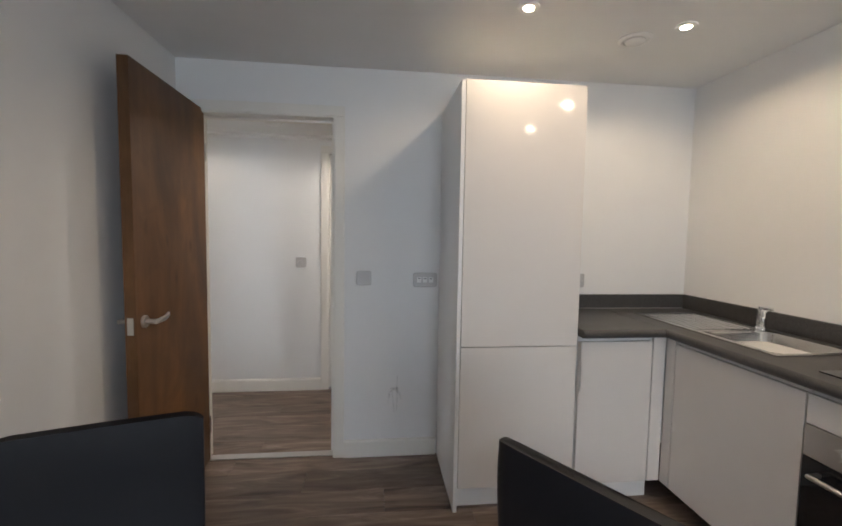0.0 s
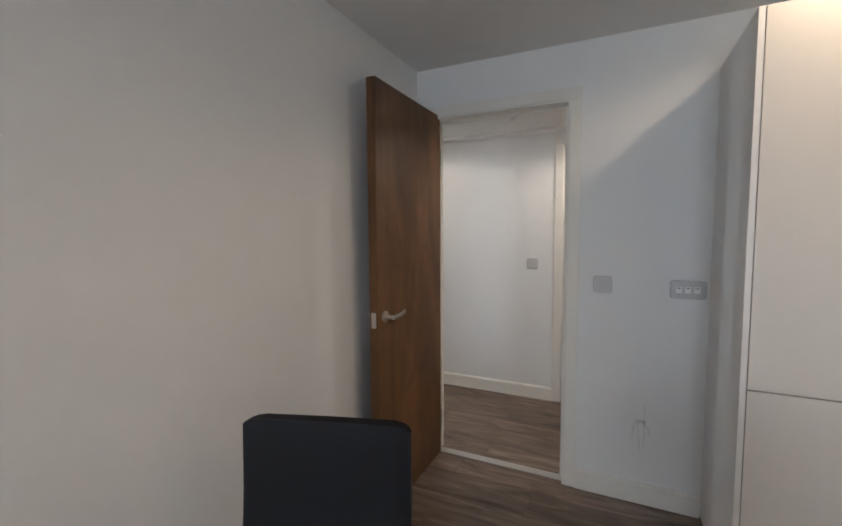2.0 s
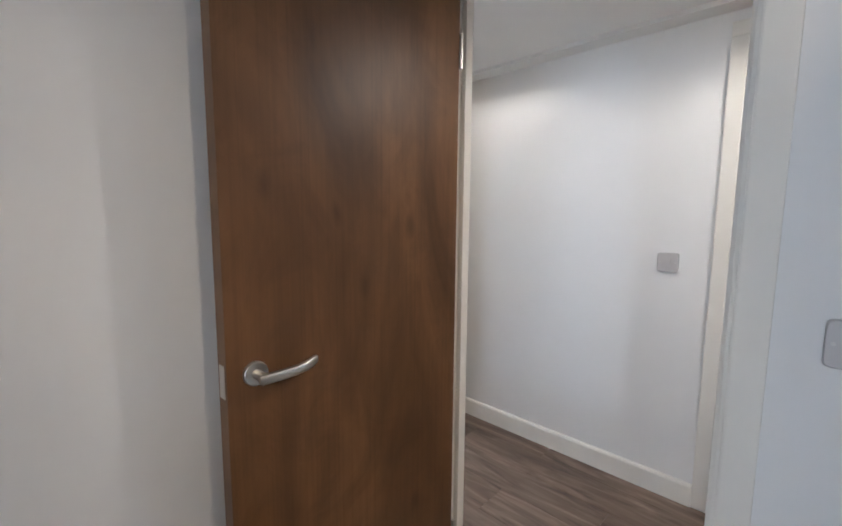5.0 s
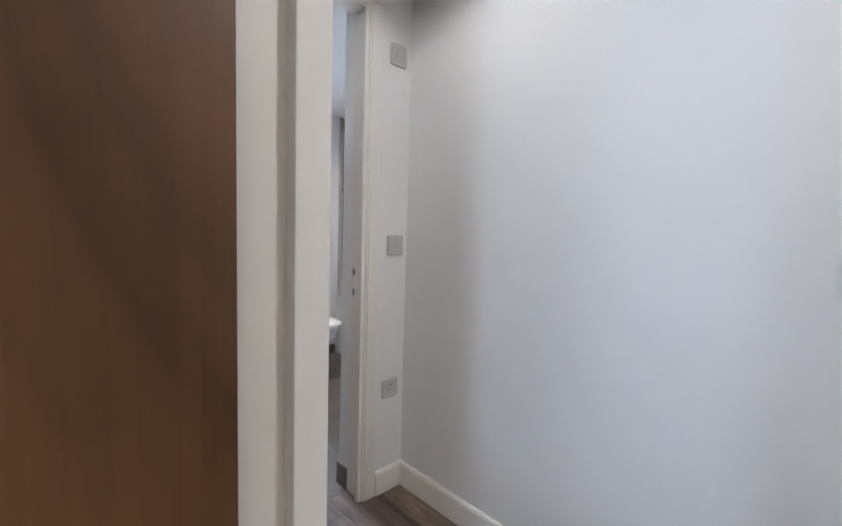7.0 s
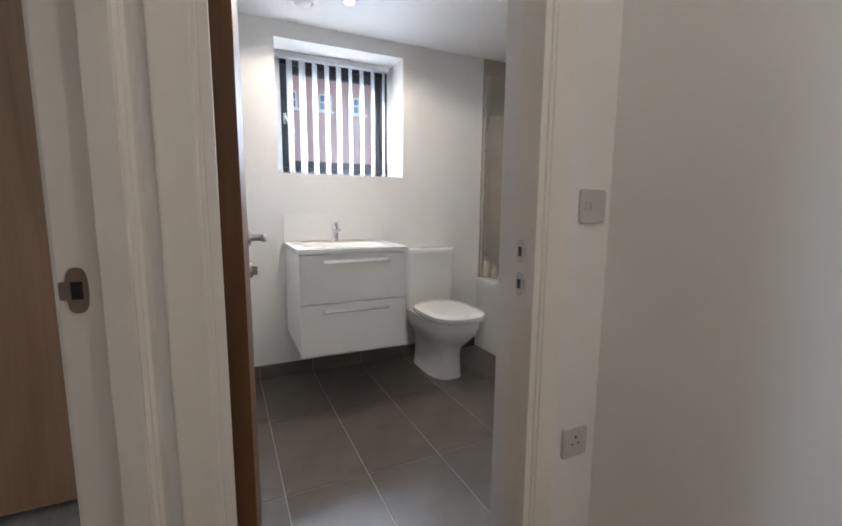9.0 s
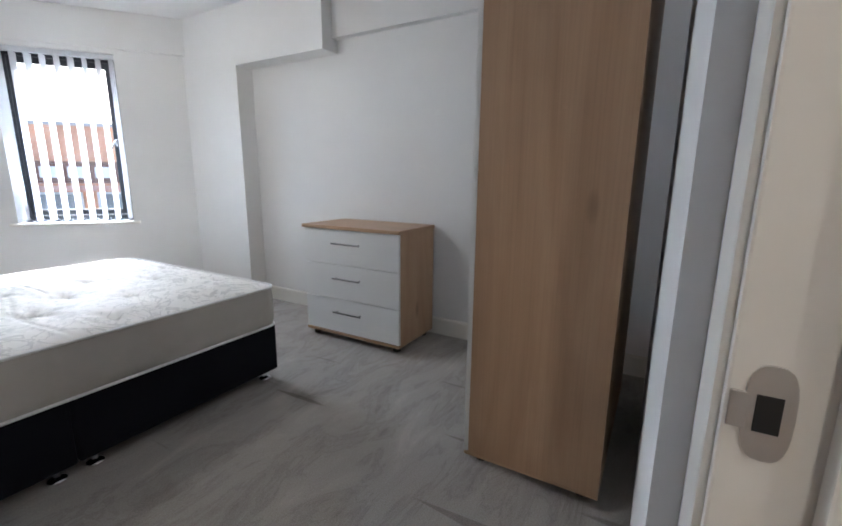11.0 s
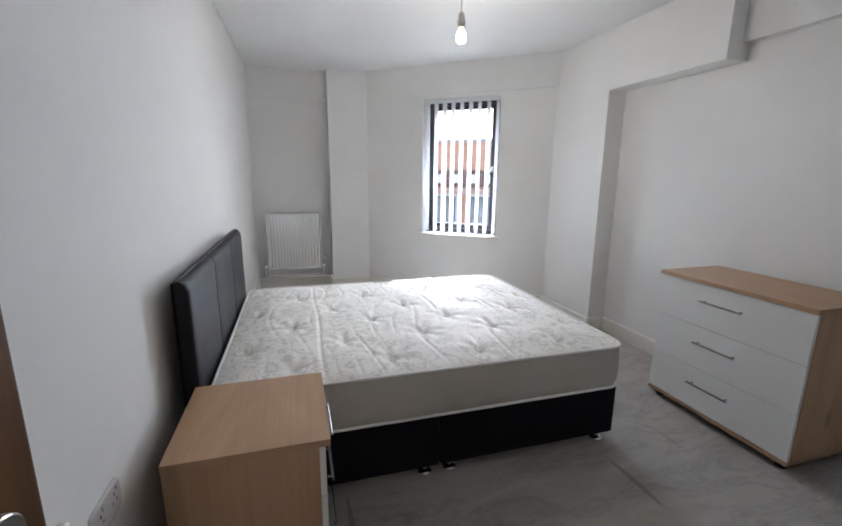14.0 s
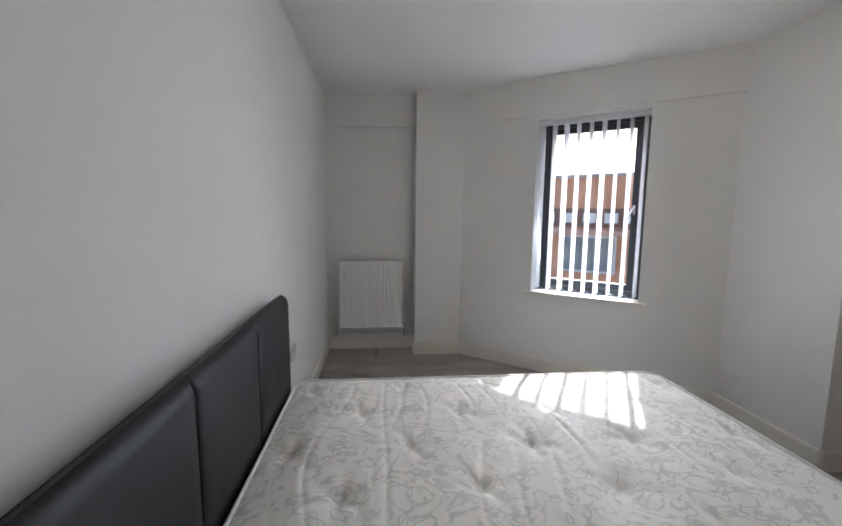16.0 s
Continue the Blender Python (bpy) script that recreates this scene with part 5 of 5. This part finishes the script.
# radiator in the recess
RADM = painted("radiator_enamel", (0.80, 0.80, 0.79), 0.3, 0.02, 50, 0.03)
rad = thing("radiator", "white panel radiator with chrome valves", "radiator", pose(-0.185, -5.355, 0))
RW, RZ0, RZ1 = 0.615, 0.235, 0.890
bm = bmesh.new()
sec, prof = 17, []
for k in range(sec * 6 + 1):
    f = k / (sec * 6)
    prof.append((-0.02 - (RW - 0.04) * f, 0.115 + 0.0022 * max(-0.6, min(0.6, math.sin(f * sec * 2 * math.pi))) / 0.6))
loft(bm, [[(x, y, z) for x, y in prof] + [(x, 0.095, z) for x, y in prof[::-1]] for z in (RZ0 + 0.02, RZ1 - 0.02)])
part("front_panel", bm, RADM, rad, "ribbed white front panel", smooth=50)
part("rear_panel", boxed(-0.01, 0.04, RZ0 + 0.01, -RW + 0.01, 0.055, RZ1 - 0.015, bevel=0.003), RADM, rad)
for x0, x1 in ((0, -0.018), (-RW + 0.018, -RW)):
    part("side_cover", boxed(x0, 0.035, RZ0, x1, 0.118, RZ1, bevel=0.004), RADM, rad)
part("top_grille", boxed(-0.018, 0.035, RZ1 - 0.018, -RW + 0.018, 0.118, RZ1, bevel=0.003), RADM, rad)
part("bottom_edge", boxed(-0.018, 0.09, RZ0, -RW + 0.018, 0.118, RZ0 + 0.018, bevel=0.003), RADM, rad)
for vx, sgn in ((0.02, 1), (-RW - 0.02, -1)):
    bm = bmesh.new()
    rod(bm, (vx + sgn * -0.02, 0.075, RZ0 + 0.03), (vx + sgn * 0.02, 0.075, RZ0 + 0.03), 0.010)
    rod(bm, (vx, 0.075, RZ0 - 0.05), (vx, 0.075, RZ0 + 0.055), 0.010)
    rod(bm, (vx, 0.075, 0.15), (vx, 0.075, RZ0 - 0.04), 0.0075)
    part("valve", bm, CHROME, rad, "chrome radiator valve", smooth=40)
bm = bmesh.new()
lathe(bm, [(0.012, RZ0 + 0.055), (0.016, RZ0 + 0.06), (0.016, RZ0 + 0.12), (0.010, RZ0 + 0.128)], centre=(-RW - 0.02, 0.075, 0), sides=18)
part("thermostat_head", bm, WHITE, rad, smooth=40)
bm = bmesh.new()
tube(bm, [(0.02, 0.075, 0.155), (-RW - 0.02, 0.075, 0.155)], 0.0075)
part("pipe", bm, WHITE, rad, smooth=40)

# ---- outside ----
gd = bmesh.new()
bmesh.ops.create_grid(gd, x_segments=2, y_segments=2, size=400, matrix=Matrix.Translation((0, 0, -1.3)))
structure("ground", gd, ASPHALT, "grey asphalt ground outside")
structure("pavement", boxed(-9, -1.5, -1.3, 9, 7.0, -1.19), PAVING, "pale paved forecourt beyond the bedroom window", m=pose(P1.x, P1.y, 0, 0, 0, TURN) @ pose(0, 3.5, 0))
shop = thing("shop_building", "single-storey orange brick shop building with a sign", "building", SLANT @ pose(0, 13, -1.19))
part("wall", boxed(-9, 0, 0, 4.2, 7, 3.9), ORANGE_BRICK, shop)
part("parapet", boxed(-9.05, -0.06, 3.9, 4.25, 7, 4.02), PAVING, shop)
part("pier", boxed(1.8, -0.5, 0, 2.9, 0, 3.1), RED_BRICK, shop)
part("sign_board", boxed(-6, -0.10, 2.05, 1.6, -0.002, 2.75), material("sign_brown", (0.17, 0.08, 0.05), 0.6), shop, "brown fascia sign with pale lettering bars")
SIGN_WHITE = material("sign_white", (0.75, 0.75, 0.73), 0.5)
for k in range(9):
    part("lettering_bar", boxed(-5.4 + k * 0.75, -0.112, 2.22, -4.95 + k * 0.75, -0.101, 2.58), SIGN_WHITE, shop)
part("canopy", boxed(-6.2, -0.7, 1.80, 1.7, -0.11, 1.95), RED_BRICK, shop)
for x0, x1 in ((-5.6, -3.6), (-3.2, -1.2), (-0.6, 1.2)):
    w = part("shop_window", boxed(x0, -0.05, 0.35, x1, -0.003, 1.75), SHADE, shop)
    part("pane", boxed(x0 + 0.08, -0.06, 0.43, x1 - 0.08, -0.051, 1.67), material("far_glass", (0.25, 0.28, 0.30), 0.1), w)
low = structure("low_wall", boxed(-7, 6.0, -1.19, 6, 6.25, -0.45), PAVING, "low pale rendered wall by the street", m=SLANT)
house = thing("brick_building", "red brick building with small white windows", "building", pose(-26, -16, -1.3, 0, 0, 90))
part("wall", boxed(0, 0, 0, 40, 8, 13), RED_BRICK, house)
part("parapet", boxed(-0.1, -0.1, 13, 40.1, 8.1, 13.3), PAVING, house)
frame_white = material("white_window_paint", (0.75, 0.75, 0.73), 0.5)
far_glass = material("upper_glass", (0.16, 0.20, 0.25), 0.08)
for row in range(2):
    for k in range(12):
        x0, z0 = 7.37 + k * 2.05, 7.97 + row * 3.62
        w = part("window", holed(bmesh.new(), "x", -0.03, -0.001, x0, x0 + 0.75, z0, z0 + 0.95, [(x0 + 0.07, x0 + 0.34, z0 + 0.07, z0 + 0.44), (x0 + 0.41, x0 + 0.68, z0 + 0.07, z0 + 0.44), (x0 + 0.07, x0 + 0.34, z0 + 0.51, z0 + 0.88), (x0 + 0.41, x0 + 0.68, z0 + 0.51, z0 + 0.88)]), frame_white, house)
        part("pane", boxed(x0 + 0.06, -0.012, z0 + 0.06, x0 + 0.69, -0.002, z0 + 0.89), far_glass, w)
        part("sill", boxed(x0 - 0.12, -0.12, z0 - 0.12, x0 + 0.87, -0.001, z0 - 0.002), frame_white, w)

# ---- floor pieces last ----
def pieces(name, parent, spots, size, mat, gap):
    """Alike pieces of a floor, sharing one mesh."""
    ob = part(name, boxed(gap / 2, gap / 2, 0, size[0] - gap / 2, size[1] - gap / 2, size[2], bevel=0.0015, segments=1), mat, parent)
    ob.location = spots[0]
    for s in spots[1:]:
        o = new(name, ob.data)
        o.parent, o.location = parent, s


hall_floor = structure("floor_hall", boxed(HALL_W - 0.1, 0.046, -0.02, HALL_E, HALL_N, -0.009), BLACK, "grey-brown wood-effect laminate floor in the hall")
PW, PL = 0.1915, 1.29
spots = []
for r in range(6):
    for c in range(-2, 3):
        x = c * PL + (r * 0.43) % PL - 0.9
        y = 0.046 + r * PW
        spots.append((x, y, -0.009))
def clipped(name, parent, spots, size, mat, gap, area):
    cache = {}
    for x, y, z in spots:
        x0, y0, x1, y1 = max(x, area[0]), max(y, area[1]), min(x + size[0], area[2]), min(y + size[1], area[3])
        if x1 - x0 < 0.02 or y1 - y0 < 0.02:
            continue
        key = (round(x1 - x0, 3), round(y1 - y0, 3))
        if key not in cache:
            ob = part(name, boxed(gap / 2, gap / 2, 0, key[0] - gap / 2, key[1] - gap / 2, size[2], bevel=0.001, segments=1), mat, parent)
            cache[key] = ob.data
        else:
            ob = new(name, cache[key])
            ob.parent = parent
        ob.location = (x0, y0, z)
clipped("plank", hall_floor, spots, (PL, PW, 0.009), LAMINATE, 0.0016, (HALL_W - 0.1, 0.046, HALL_E, HALL_N))
k_floor = structure("floor_kitchen", boxed(KW, KS, -0.02, KE, 0.046, -0.009), BLACK, "grey-brown wood-effect laminate floor in the kitchen")
spots = [(c * PL + (r * 0.43) % PL - 1.0, 0.046 - (r + 1) * PW, -0.009) for r in range(29) for c in range(-1, 4)]
clipped("plank", k_floor, spots, (PL, PW, 0.009), LAMINATE, 0.0016, (KW, KS, KE, 0.046))
b_floor = structure("floor_bathroom", boxed(BATH_W, BATH_S, -0.02, BATH_E, BATH_N, -0.0022), GROUT, "dark grey rectangular floor tiles with pale joints")
TX, TY = 0.598, 0.325
spots = [(-2.255 + (c - 2) * TX, 0.385 + (r - 1) * TY, -0.010) for c in range(6) for r in range(9)]
clipped("tile", b_floor, spots, (TX, TY, 0.010), FLOOR_TILE, 0.004, (BATH_W, BATH_S, BATH_E, BATH_N))
t_skirt = structure("tile_skirting", boxed(BATH_W, BATH_S, 0, BATH_W + 0.004, TUB_S, 0.085), GROUT, "dark tile skirting along the bathroom wall")
for k in range(6):
    y0, y1 = BATH_S + k * TY, min(BATH_S + (k + 1) * TY, TUB_S)
    if y1 - y0 > 0.02:
        part("tile", boxed(BATH_W + 0.0042, y0 + 0.0015, 0.001, BATH_W + 0.012, y1 - 0.0015, 0.084, bevel=0.001, segments=1), FLOOR_TILE, t_skirt)
t2 = structure("tile_skirting_east", boxed(BATH_E - 0.0705, B2 + 0.006, 0, BATH_E - 0.0746, TUB_S, 0.1), GROUT, "dark tile skirting beside the bathroom door")
part("tile", boxed(BATH_E - 0.075, B2 - 0.005, 0.001, BATH_E - 0.083, TUB_S, 0.099, bevel=0.001, segments=1), FLOOR_TILE, t2)
part("tile", boxed(BATH_E - 0.0745, B2 - 0.005, 0.001, BATH_E - 0.008, B2 + 0.003, 0.099, bevel=0.001, segments=1), FLOOR_TILE, t2)
w_tiles = structure("wall_tiling", boxed(BATH_W, TUB_S + 0.02, 0.55, BATH_W + 0.003, BATH_N, B_CEIL), GROUT, "beige wall tiles above the bath")
for r in range(6):
    for c in range(2):
        y0, z0 = TUB_S + 0.022 + c * 0.37, 0.552 + r * 0.3
        part("tile", boxed(BATH_W + 0.0032, y0, z0, BATH_W + 0.011, y0 + 0.366, min(z0 + 0.296, B_CEIL - 0.002), bevel=0.001, segments=1), WALL_TILE, w_tiles)
w2 = structure("wall_tiling_north", boxed(BATH_W, BATH_N - 0.003, 0.55, -1.4, BATH_N, B_CEIL), GROUT, "beige wall tiles along the bath")
for r in range(6):
    for c in range(3):
        x0, z0 = BATH_W + 0.014 + c * 0.56, 0.552 + r * 0.3
        part("tile", boxed(x0, BATH_N - 0.011, z0, x0 + 0.556, BATH_N - 0.0032, min(z0 + 0.296, B_CEIL - 0.002), bevel=0.001, segments=1), WALL_TILE, w2)
structure("wall_stain", st, STAINED, "faint brown scuff on the plaster")
